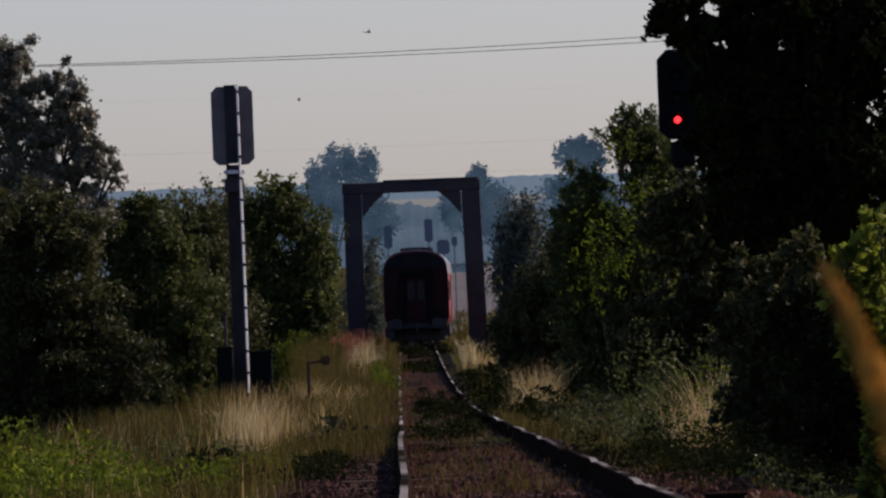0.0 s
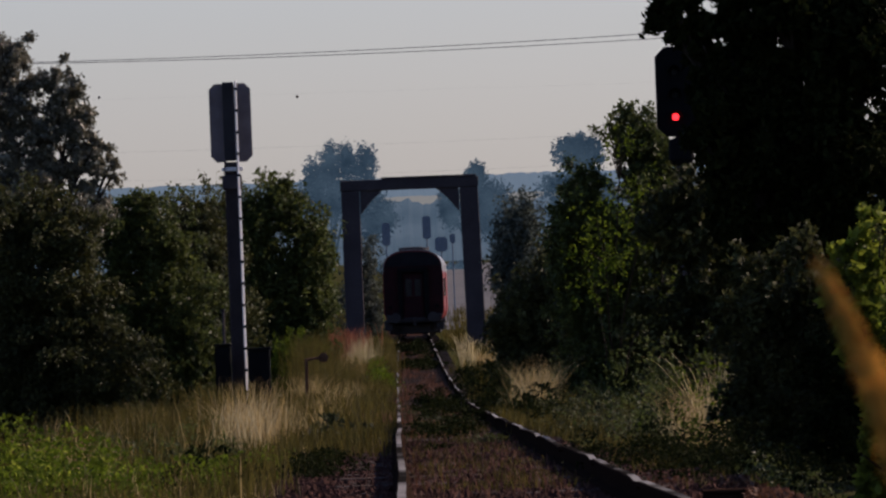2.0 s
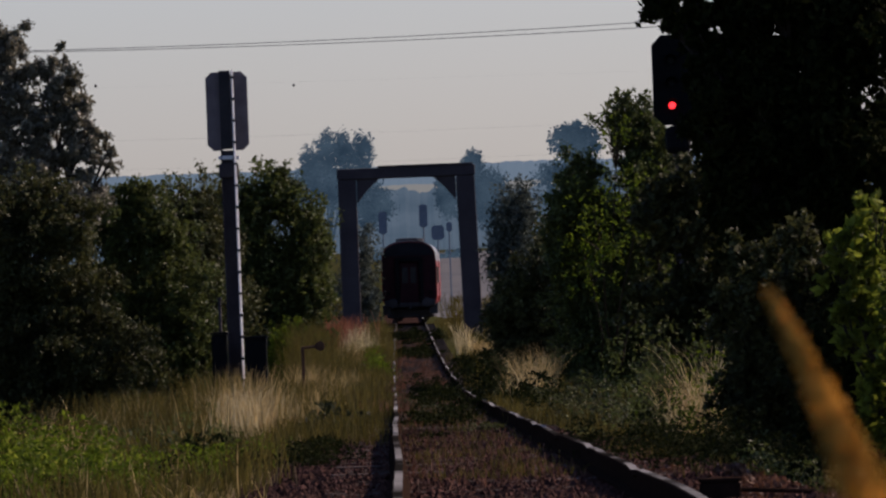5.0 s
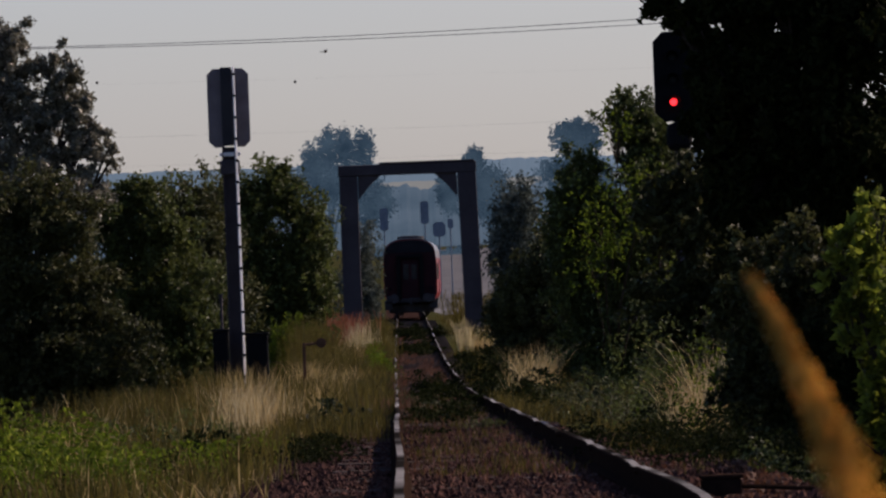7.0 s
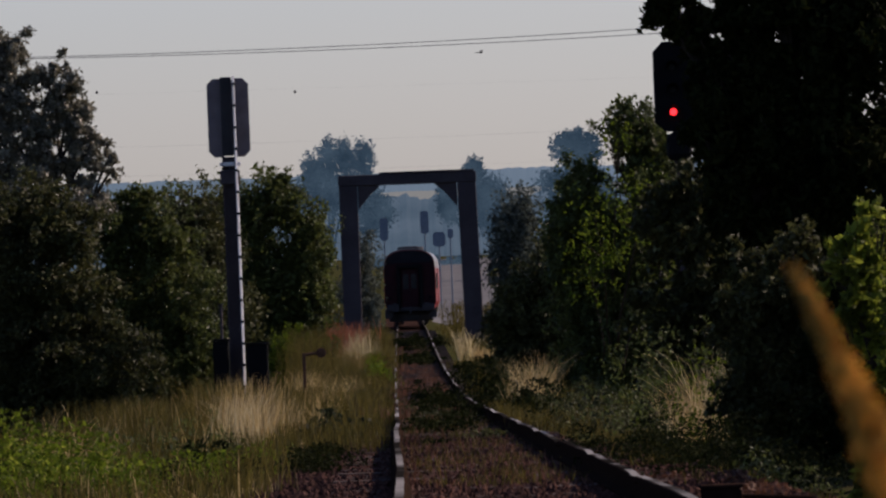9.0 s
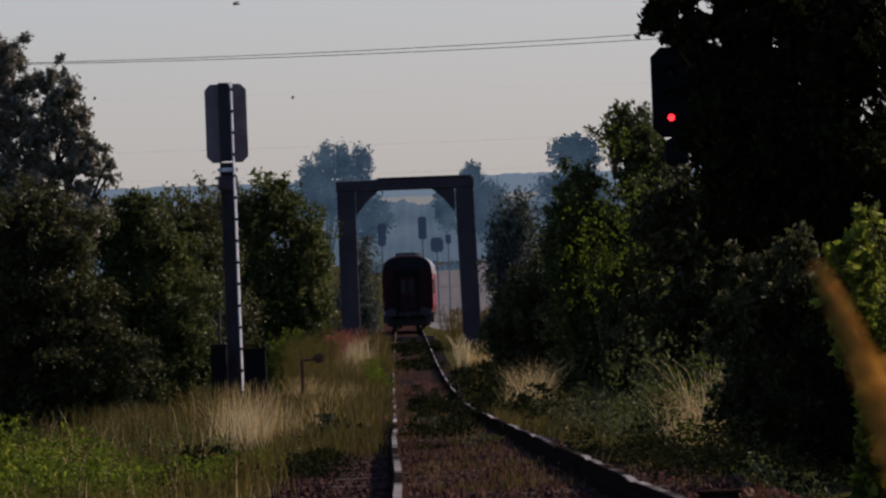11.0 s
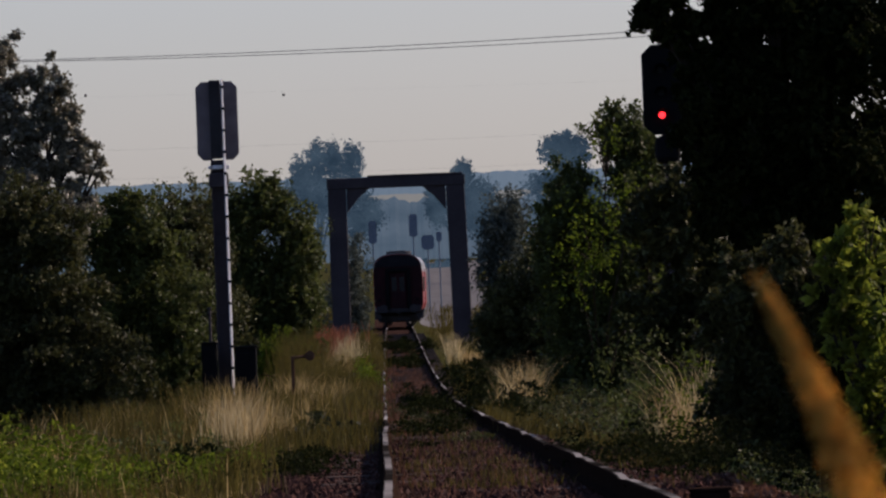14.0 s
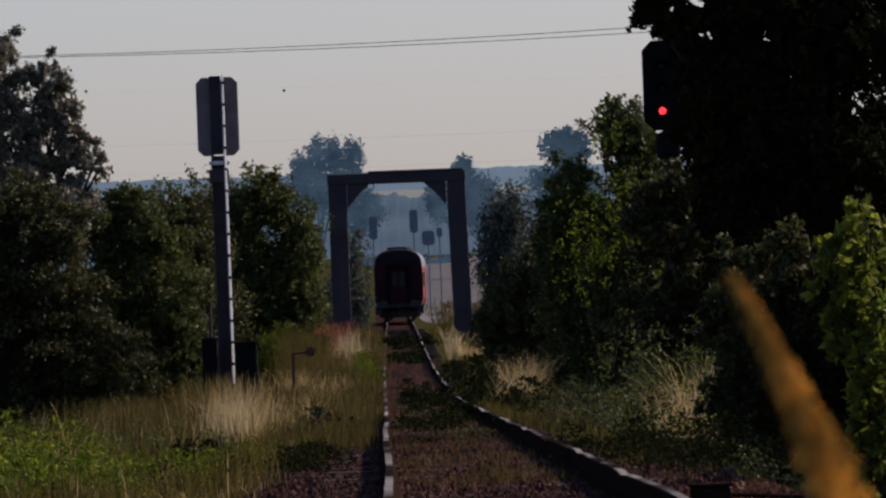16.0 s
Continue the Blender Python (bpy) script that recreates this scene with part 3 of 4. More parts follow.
# green banks on both sides
blades("green_grass", rng, *patch(rng, 24000, MID - 6.5, MID - 2.0, 60, 340), 0.42, 0.012, M_GRASS, "green unmown grass on the bank")
blades("green_grass", rng, *patch(rng, 5500, MID + 1.9, MID + 6.0, 112, 340), 0.26, 0.012, M_GRASS, "green unmown grass on the bank")
blades("green_grass", rng, *patch(rng, 9000, MID - 3.4, MID - 1.25, 150, 520), 0.55, 0.018, M_GRASS, "tall green grass along the rails")
blades("green_grass", rng, *patch(rng, 6000, MID + 1.7, MID + 3.6, 200, 560), 0.42, 0.018, M_GRASS, "tall green grass along the rails")
for x0, x1 in ((-14, MID - 2.4), (MID + 2.6, 16)):
    blades("green_grass", rng, *patch(rng, 4500, x0, x1, 480, 760), 0.8, 0.05, M_GRASS, "rough green grass beyond the portal")
blades("green_grass", rng, *patch(rng, 3500, MID - 0.62, MID + 0.62, 250, 480, 0.1), 0.16, 0.016, M_RUSTGRASS, "low withered weeds between the rails")
blades("green_grass", rng, MID + rng.uniform(-0.65, 0.65, 3000), 70 + 230 * rng.random(3000), 0.12, 0.010, M_RUSTGRASS, "low withered weeds between the rails")
blades("green_grass", rng, *patch(rng, 2500, MID - 0.6, MID + 0.6, 75, 220, 0.12), 0.12, 0.010, M_GRASS, "low green weeds between the rails")
# growth that creeps up to the rails
blades("green_grass", rng, *patch(rng, 3200, MID - 1.9, MID - 0.95, 110, 330, 0.12), 0.3, 0.012, M_GRASS, "low green grass creeping over the rail's edge")
blades("green_grass", rng, *patch(rng, 2600, MID + 0.95, MID + 2.0, 130, 340, 0.12), 0.28, 0.012, M_GRASS, "low green grass creeping over the rail's edge")
blades("dry_grass", rng, *patch(rng, 300, MID - 2.5, MID - 1.75, 58, 110, 0.1), 0.2, 0.007, M_STRAW, "thin dry grass at the ballast's edge", 0.4)
# rank grass round the signal's foot
def rank(name, n, x, y, sx, sy, h, mat, label):
    blades(name, rng, x + rng.normal(size=n) * sx, y + rng.normal(size=n) * sy, h, 0.010, mat, label, 0.25)


rank("dry_grass", 420, -2.1, 145, 0.24, 2.6, 1.05, M_STRAW, "dry straw-coloured grass round the signal's foot")
rank("dry_grass", 320, -2.1, 138, 0.26, 2.0, 0.75, M_PALESTRAW, "bleached grass round the signal's foot")
rank("dry_grass", 450, -1.65, 168, 0.36, 8.0, 0.65, M_STRAW, "thin straw among green grass")
rank("dry_grass", 130, -2.4, 82, 0.5, 5.0, 0.45, M_STRAW, "thin bright stalks among nettles")
rank("dry_grass", 420, -1.2, 330, 0.3, 4.0, 1.25, M_PALESTRAW, "pale seed heads on the bank")
rank("dry_grass", 500, -1.75, 300, 0.4, 6.0, 1.0, M_STRAW, "straw-coloured grass on the bank")
rank("green_grass", 2200, -2.4, 296, 0.35, 5.0, 1.7, M_GRASS, "tall yellow-green grass in front of a bush")
rank("green_grass", 1600, -1.8, 280, 0.45, 12.0, 1.1, M_GRASS, "tall green grass on the bank")
rank("green_grass", 2600, -1.85, 198, 0.35, 3.5, 0.8, M_GRASS, "tall green grass in front of a lever")
rank("green_grass", 2200, -2.4, 148, 0.34, 1.8, 1.0, M_GRASS, "green grass round the signal's foot")
rank("green_grass", 3500, -3.3, 138, 0.55, 6.0, 0.75, M_GRASS, "rank green grass on the bank")
rank("green_grass", 2500, -1.7, 165, 0.4, 9.0, 0.6, M_GRASS, "rank green grass on the bank")
rank("dry_grass", 120, -3.0, 132, 0.5, 6.0, 0.8, M_STRAW, "dry stalks among the green grass")
# dry grass in tufts: x, y, blades, spread, height
DRY = ((-2.1, 140, 1300, 0.22, 0.85), (-1.75, 150, 500, 0.25, 0.6), (-1.5, 205, 900, 0.35, 0.8), (3.3, 115, 210, 0.2, 0.85), (3.55, 117, 380, 0.24, 1.05), (3.85, 115, 300, 0.24, 0.85),
       (2.5, 200, 230, 0.25, 0.95), (2.95, 206, 330, 0.3, 1.1), (3.1, 350, 500, 0.3, 1.0), (-2.0, 330, 800, 0.5, 0.8), (-1.6, 60, 260, 0.35, 0.3),
       (-2.6, 170, 500, 0.3, 0.8), (-2.3, 260, 600, 0.35, 0.9), (-3.4, 100, 200, 0.25, 0.7))
for x, y, n, r, h in DRY:
    k = 9
    cx, cy, ch = x + rng.normal(size=k) * r, y + rng.normal(size=k) * r * 5, rng.uniform(0.55, 1.15, k)
    for j in range(3):
        w = rng.integers(j * 3, j * 3 + 3, n // 3)
        blades("dry_grass", rng, cx[w] + rng.normal(size=n // 3) * 0.055, cy[w] + rng.normal(size=n // 3) * 0.2, h * float(ch[j * 3]), 0.007 if y < 300 else 0.02, M_STRAW if j else M_PALESTRAW, "dry straw-coloured tuft of grass on the bank", 0.55)
blades("sorrel", rng, -2.3 + rng.normal(size=1800) * 0.5, 395 + rng.normal(size=1800) * 12, 1.3, 0.035, M_SORREL, "reddish-brown sorrel by the portal", 0.3)


def weeds(name, rng, x, y, n, spread, height, leaf, mat, label):
    """Broad-leaved weeds: leaves at all heights over their patch."""
    k = max(6, n // 110)
    cx, cy = x + rng.normal(size=k) * spread[0], y + rng.normal(size=k) * spread[1]
    ch = height * rng.uniform(0.35, 1.15, k)
    w = rng.integers(0, k, n)
    up = rng.random(n) ** 0.8
    wide = (0.05 + 0.13 * (1 - up)) * (1 + leaf * 4)
    px, py = cx[w] + rng.normal(size=n) * wide, cy[w] + rng.normal(size=n) * wide
    pts = np.stack((px, py, ground_z(px, py) + ch[w] * up), -1)
    v, f = leaf_mesh(rng, pts, leaf, 0.2, 0.45)
    return tagged(mesh_object(name, v, f, mat), label, "weeds", kind="stuff")


blades("green_grass", rng, *patch(rng, 5200, MID - 2.6, MID - 0.95, 175, 330, 0.14), 0.5, 0.014, M_GRASS, "tall green grass leaning over the rail")
blades("green_grass", rng, *patch(rng, 5200, MID - 2.5, MID - 0.9, 310, 455, 0.16), 0.62, 0.022, M_GRASS, "tall green grass leaning over the rail")
blades("dry_grass", rng, *patch(rng, 350, MID - 3.0, MID - 1.5, 200, 300, 0.12), 0.62, 0.012, M_STRAW, "thin dry stalks along the rail")
weeds("nettle_patch", rng, -3.1, 88, 6000, (0.32, 4.0), 0.8, 0.062, M_LEAF_LIGHT, "bright green nettles in the sun")
weeds("nettle_patch", rng, -2.1, 88, 2600, (0.35, 4.0), 0.5, 0.055, M_LEAF_LIGHT, "green nettles on the bank")
# shadow patch at the grass edge, made of near-black weeds
weeds("weed_patch", rng, -0.76, 93, 2600, (0.13, 2.6), 0.24, 0.04, M_LEAF_SHADE, "weeds put in as a dark shadow patch along the rail")
weeds("weed_patch", rng, -2.9, 120, 2200, (0.6, 7.0), 0.65, 0.06, M_LEAF, "yellow-green weeds on the bank")
weeds("weed_patch", rng, -1.8, 96, 2400, (0.34, 6), 0.42, 0.05, M_LEAF_LIGHT, "green weeds on the bank")
weeds("weed_patch", rng, -0.5, 278, 1800, (0.16, 9), 0.8, 0.09, M_LEAF_LIGHT, "green weeds close to the rail")
# dark leaf colours stand in for tree shade on the right verge
weeds("weed_patch", rng, 3.1, 92, 2600, (0.45, 7.0), 0.34, 0.05, M_LEAF_SHADE, "weeds in a shade-dark green beside the track")
weeds("weed_patch", rng, 3.1, 150, 5000, (0.6, 14), 0.7, 0.06, M_LEAF_DARK, "weeds darkened as in shade beside the track")
weeds("weed_patch", rng, 2.6, 250, 4000, (0.5, 30), 0.8, 0.12, M_LEAF_SHADE, "weeds darkened as in shade beside the track")
weeds("elder_patch", rng, 3.35, 128, 2400, (0.34, 2.0), 1.5, 0.07, M_LEAF, "sunlit yellow-green shoots by the track")
weeds("leaf_litter", rng, 2.7, 66, 900, (0.6, 6.0), 0.10, 0.06, M_RUSTGRASS, "brown dead leaves beside the rail")

weeds("weed_patch", rng, -0.75, 215, 2600, (0.28, 40), 0.42, 0.10, M_LEAF_DARK, "dark weeds creeping over the rail")
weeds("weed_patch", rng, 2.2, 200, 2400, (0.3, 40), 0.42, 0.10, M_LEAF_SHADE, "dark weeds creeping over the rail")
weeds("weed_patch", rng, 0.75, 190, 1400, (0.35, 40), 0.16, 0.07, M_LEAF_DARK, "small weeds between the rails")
# near-black weeds stand in for shade on the bed between the rails
weeds("weed_patch", rng, MID, 392, 2600, (0.35, 38), 0.18, 0.12, M_LEAF_SHADE, "low weeds laid as dark shade between the rails")
# two weed belts imitate the dark shade bands across the track
weeds("weed_patch", rng, MID, 428, 4200, (0.75, 9), 0.4, 0.14, M_LEAF_SHADE, "weeds laid as a dark shade band across the line")
weeds("weed_patch", rng, MID - 0.1, 352, 3000, (0.6, 7), 0.3, 0.12, M_LEAF_SHADE, "weeds laid as a dark shade band across the line")
# more of the verge's shade, laid on as near-black weeds
weeds("weed_patch", rng, 3.0, 96, 5200, (0.55, 6.0), 0.3, 0.045, M_LEAF_SHADE, "weeds with shade put into their colour beside the track")
weeds("weed_patch", rng, 3.4, 108, 2400, (0.4, 1.5), 0.55, 0.05, M_LEAF_SHADE, "weeds in a shade-dark colour in front of dry grass")
weeds("weed_patch", rng, 2.7, 189, 2600, (0.4, 3.0), 0.65, 0.075, M_LEAF_SHADE, "weeds in a shade-dark colour in front of dry grass")
# shaded gaps in the nettles, filled with near-black leaves
weeds("weed_patch", rng, -1.75, 91, 1600, (0.25, 2.2), 0.36, 0.05, M_LEAF_SHADE, "weeds put in as dark shaded gaps among green nettles")
weeds("weed_patch", rng, -2.75, 86, 900, (0.3, 3.0), 0.4, 0.05, M_LEAF_SHADE, "weeds put in as dark shaded gaps among green nettles")
# sunlight on the nettle tops, given by a brighter leaf colour
weeds("nettle_patch", rng, -3.0, 86, 400, (0.34, 3.0), 0.75, 0.05, M_LEAF_YELLOW, "nettle tips coloured yellow-green as if sunlit")
weeds("elder_patch", rng, 3.3, 113, 1000, (0.26, 0.8), 1.15, 0.06, M_LEAF_LIGHT, "green shoots in front of dry grass")
weeds("leaf_litter", rng, 2.4, 62, 1600, (0.5, 5.0), 0.06, 0.05, M_RUSTGRASS, "brown dead leaves beside the rail")
weeds("weed_patch", rng, 3.0, 80, 900, (0.3, 3.0), 0.3, 0.05, M_LEAF, "green weeds beside the rail")
weeds("dock_plant", rng, -1.8, 95, 420, (0.1, 0.3), 0.6, 0.08, M_LEAF_SHADE, "dark bushy weed on the bank")
weeds("weed_patch", rng, -0.3, 205, 1500, (0.16, 32), 0.3, 0.09, M_LEAF_DARK, "dark weeds creeping over the rail")
blades("green_grass", rng, *patch(rng, 2600, MID - 1.5, MID - 0.6, 170, 330, 0.1), 0.26, 0.014, M_RUSTGRASS, "withered grass creeping over the rail")
# near-black weeds put shade on the ballast's right edge
weeds("weed_patch", rng, MID + 1.55, 88, 2600, (0.22, 8.0), 0.16, 0.04, M_LEAF_SHADE, "low weeds darkened as in shade over the ballast's edge")
# bush shadows on the middle of the track, put in as near-black weeds
weeds("weed_patch", rng, MID - 0.1, 150, 2600, (0.28, 14.0), 0.22, 0.06, M_LEAF_SHADE, "low weeds laid as dark shade between the rails")
weeds("weed_patch", rng, MID + 0.15, 215, 4200, (0.3, 22.0), 0.3, 0.08, M_LEAF_SHADE, "low weeds laid as dark shade between the rails")
blades("green_grass", rng, *patch(rng, 1100, MID + 1.25, MID + 2.6, 72, 135, 0.1), 0.14, 0.010, M_GRASS, "low green grass beside the ballast")


# ---- railway track ----
def rail(x, seed):
    prof = [(-0.07, -0.17), (0.07, -0.17), (0.07, -0.155), (0.012, -0.135), (0.012, -0.045), (0.035, -0.035), (0.036, -0.008), (0.026, 0.0), (-0.026, 0.0), (-0.036, -0.008), (-0.035, -0.035), (-0.012, -0.045), (-0.012, -0.135), (-0.07, -0.155)]
    yy = np.concatenate((np.arange(-40, 48, 4.0), np.arange(48, 330, 0.75), np.arange(330, 900, 3.0)))
    v, f, mi = [], [], []
    k = len(prof)
    for j, y in enumerate(yy):
        o = 0.026 * noise.noise((seed, y * 0.055, 0)) + 0.006 * noise.noise((seed, y * 0.4, 5))
        if x < 0:
            o += 0.02 * math.exp(-((y - 74) / 10) ** 2) - 0.014 * math.exp(-((y - 104) / 14) ** 2)     # bends set to fit the left rail's line in the camera's view
        dip = -0.020 * math.exp(-(((y + seed * 3) % 15.0 - 7.5) / 0.8) ** 2) + 0.018 * noise.noise((seed, y * 0.12, 9))
        z = float(rail_top(y)) + dip
        for px, pz in prof:
            v.append((x + px + o + bend(y), y, z + pz))
        if j:
            for c in range(k):
                p, q = (j - 1) * k + c, (j - 1) * k + (c + 1) % k
                f.append((p, q, q + k, p + k))
                mi.append(1 if c == 7 else 0)
    f.append(tuple(range(k)))
    mi.append(0)
    return v, f, mi


track = empty("railway_track", MID, 0, 0, "rusty single railway line with worn rail heads and painted glints on old ballast", "railway track", kind="structure")
for x, s in ((-0.75, 1.3), (0.75, 6.1)):
    v, f, mi = rail(x, s)
    mesh_object("rail", v, f, [M_RAIL, M_RAILTOP], track, mi)

bm = bmesh.new()
box(bm, -1.25, 1.25, -0.12, 0.12, -0.12, 0.0, 0.015)
sleeper_mesh = bpy.data.meshes.new("sleeper")
bm.to_mesh(sleeper_mesh)
bm.free()
sleeper_mesh.materials.append(M_SLEEPER)
rs = random.Random(4)
y = 46.0
while y < 226:
    s = new("sleeper", sleeper_mesh)
    s.parent = track
    s.matrix_basis = pose(rs.uniform(-0.04, 0.04), y, float(rail_top(y)) - 0.185 + rs.uniform(-0.015, 0.01), rs.uniform(-1, 1), rs.uniform(-0.6, 0.6), rs.uniform(-1.2, 1.2))
    y += 0.62
bm = bmesh.new()
while y < 540:
    z = float(rail_top(y)) - 0.185 + rs.uniform(-0.01, 0.03)
    box(bm, -1.25 + bend(y), 1.25 + bend(y), y - 0.13, y + 0.13, z - 0.1, z)
    y += 0.62
tagged(part("sleeper_row", bm, M_SLEEPER, track), kind="stuff")


def stones(rng, n, x0, x1, y0, y1, lo, hi):
    x = rng.uniform(x0, x1, n)
    y = y0 + (y1 - y0) * rng.random(n) ** 1.6
    r = rng.uniform(lo, hi, n)
    z = ground_z(x, y) + r * 0.25
    d = np.array(((1, 0, 0), (0, 1, 0), (-1, 0, 0), (0, -1, 0), (0.2, 0.1, 0.8), (0, 0, -0.8)), float)
    v = d[None] * rng.uniform(0.55, 1.25, (n, 6, 1)) + rng.normal(size=(n, 6, 3)) * 0.15
    a = rng.uniform(0, 6.3, n)
    c, s = np.cos(a)[:, None], np.sin(a)[:, None]
    v = np.stack((v[..., 0] * c - v[..., 1] * s, v[..., 0] * s + v[..., 1] * c, v[..., 2]), -1) * r[:, None, None] + np.stack((x, y, z), -1)[:, None]
    b = np.arange(n)[:, None] * 6
    f = np.concatenate([b + q for q in ((0, 1, 4), (1, 2, 4), (2, 3, 4), (3, 0, 4), (1, 0, 5), (2, 1, 5), (3, 2, 5), (0, 3, 5))], 0)
    return v.reshape(-1, 3), f


rng = np.random.default_rng(11)
v, f = stones(rng, 30000, MID - 2.1, MID + 1.25, 48, 130, 0.02, 0.045)
v2, f2 = stones(rng, 6000, MID + 1.2, MID + 2.7, 50, 110, 0.02, 0.05)
tagged(mesh_object("rubble", v2, f2, M_STONE), "scattered dark stones and dirt beside the rail", "stones", kind="stuff")
tagged(mesh_object("ballast", v, f, M_STONE), "loose reddish-brown crushed stone ballast between the rails", "ballast", kind="stuff")


# ---- the train ----
def arch(w, h0, h1, n=14, shoulder=0.72):
    """A coach's cross-section from floor height h0 to roof height h1."""
    pts = [(-w / 2 + 0.12, h0), (-w / 2, h0 + 0.35), (-w / 2, h1 - shoulder - 0.35)]
    for j in range(n + 1):
        t = math.pi - math.pi * j / n
        c, s = math.cos(t), math.sin(t)
        pts.append((w / 2 * math.copysign(abs(c) ** 0.72, c) * 0.985, h1 - shoulder - 0.25 + (shoulder + 0.25) * abs(s) ** 0.8))
    return pts + [(w / 2, h1 - shoulder - 0.35), (w / 2, h0 + 0.35), (w / 2 - 0.12, h0)]


def wheelset(parent, y):
    ws = bmesh.new()
    rod(ws, (-0.85, y, 0.46), (0.85, y, 0.46), 0.08)
    for sx in (-1, 1):
        rod(ws, (sx * 0.71, y, 0.46), (sx * 0.79, y, 0.46), 0.46, seg=24)
        rod(ws, (sx * 0.69, y, 0.46), (sx * 0.71, y, 0.46), 0.50, seg=24)
    part("wheelset", ws, M_DARKSTEEL, parent)


def bogie(parent, y):
    bm = bmesh.new()
    for sx in (-1, 1):
        box(bm, sx * 1.05 - 0.09, sx * 1.05 + 0.09, y - 1.75, y + 1.75, 0.34, 0.86, 0.03)
        for dy in (-1.25, 1.25):
            box(bm, sx * 1.05 - 0.16, sx * 1.05 + 0.16, y + dy - 0.2, y + dy + 0.2, 0.28, 0.66, 0.03)
    box(bm, -0.95, 0.95, y - 0.25, y + 0.25, 0.3, 0.88, 0.03)
    for dy in (-1.72, 1.72):
        box(bm, -1.0, 1.0, y + dy - 0.08, y + dy + 0.08, 0.3, 0.72, 0.03)
    b = part("bogie", bm, M_DARKSTEEL, parent)
    for dy in (-1.25, 1.25):
        wheelset(b, y + dy)


def coach():
    """A red railway coach: its rear end stands at y = 0 and its body reaches 24 m ahead."""
    c = empty("railway_coach", MID, 430, 0, "red railway coach with grey roof and rear end darkened as in shade", "railway coach")
    prism_b = prism(bmesh.new(), arch(2.84, 0.95, 4.20), 0.35, 24.0)
    part("body", prism_b, M_REDPAINT, c)
    out = arch(2.86, 0.95, 4.24)[2:-2]
    inner = [(x * 0.985, z - 0.03) for x, z in out]
    bm = prism(bmesh.new(), out + inner[::-1], 0.30, 24.05)
    part("roof", bm, M_ROOF, c)
    # rear wall, roof end and door carry their shade in the paint colour
    part("end_wall", prism(bmesh.new(), arch(2.78, 0.98, 4.15), 0.25, 0.35), M_SHADERED, c, "red end wall darkened as in shade")
    dome = [(x * 0.97, z - 0.02) for x, z in arch(2.78, 0.98, 4.17) if z > 3.3]
    part("roof_end", prism(bmesh.new(), dome, 0.22, 0.246), M_DARKROOF, c, "domed grey roof end darkened as in shade")
    bm = bmesh.new()
    for x0, x1, z0, z1 in ((-0.72, -0.50, 1.0, 3.35), (0.50, 0.72, 1.0, 3.35), (-0.72, 0.72, 3.15, 3.38)):
        box(bm, x0, x1, 0.02, 0.27, z0, z1, 0.06)
    part("gangway_bellows", bm, M_BLACK, c, "black rubber gangway bellows")
    door = part("end_door", box(bmesh.new(), -0.48, 0.48, 0.18, 0.26, 1.05, 3.12, 0.02), M_SHADERED, c)
    for sx in (-0.22, 0.22):
        part("door_window", box(bmesh.new(), sx - 0.15, sx + 0.15, 0.165, 0.182, 2.05, 2.85, 0.005), M_GLASS, door)
    for sx in (-1, 1):
        bm = bmesh.new()
        rod(bm, (sx * 0.875, -0.35, 1.05), (sx * 0.875, 0.3, 1.05), 0.09)
        rod(bm, (sx * 0.875, -0.40, 1.05), (sx * 0.875, -0.35, 1.05), 0.24, seg=20)
        part("buffer", bm, M_DARKSTEEL, c)
        part("tail_lamp", rod(bmesh.new(), (sx * 1.1, 0.18, 1.55), (sx * 1.1, 0.26, 1.55), 0.09, seg=16), M_BLACK, c)
        part("step", box(bmesh.new(), sx * 1.22 - 0.2, sx * 1.22 + 0.2, 0.4, 1.1, 0.45, 0.95, 0.02), M_DARKSTEEL, c)
        for k in range(9):
            part("side_window", box(bmesh.new(), sx * 1.425 - 0.012, sx * 1.425 + 0.012, 2.6 + k * 2.15, 4.1 + k * 2.15, 2.0, 2.85, 0.01), M_GLASS, c)
    part("buffer_beam", box(bmesh.new(), -1.3, 1.3, 0.2, 0.42, 0.82, 1.2, 0.03), M_DARKSTEEL, c)
    bm = bmesh.new()
    rod(bm, (0, -0.25, 1.02), (0, 0.3, 1.02), 0.06)
    box(bm, -0.06, 0.06, -0.3, -0.15, 0.7, 1.05, 0.02)
    part("coupling", bm, M_DARKSTEEL, c)
    part("underframe", box(bmesh.new(), -1.2, 1.2, 4.8, 18.5, 0.25, 0.97, 0.06), M_DARKSTEEL, c)
    for k in range(4):
        part("roof_vent", box(bmesh.new(), -0.55, 0.25, 3 + k * 5.5, 3.9 + k * 5.5, 4.18, 4.28, 0.05), M_DARKSTEEL, c)
    bogie(c, 3.0)
    bogie(c, 20.8)
    return c


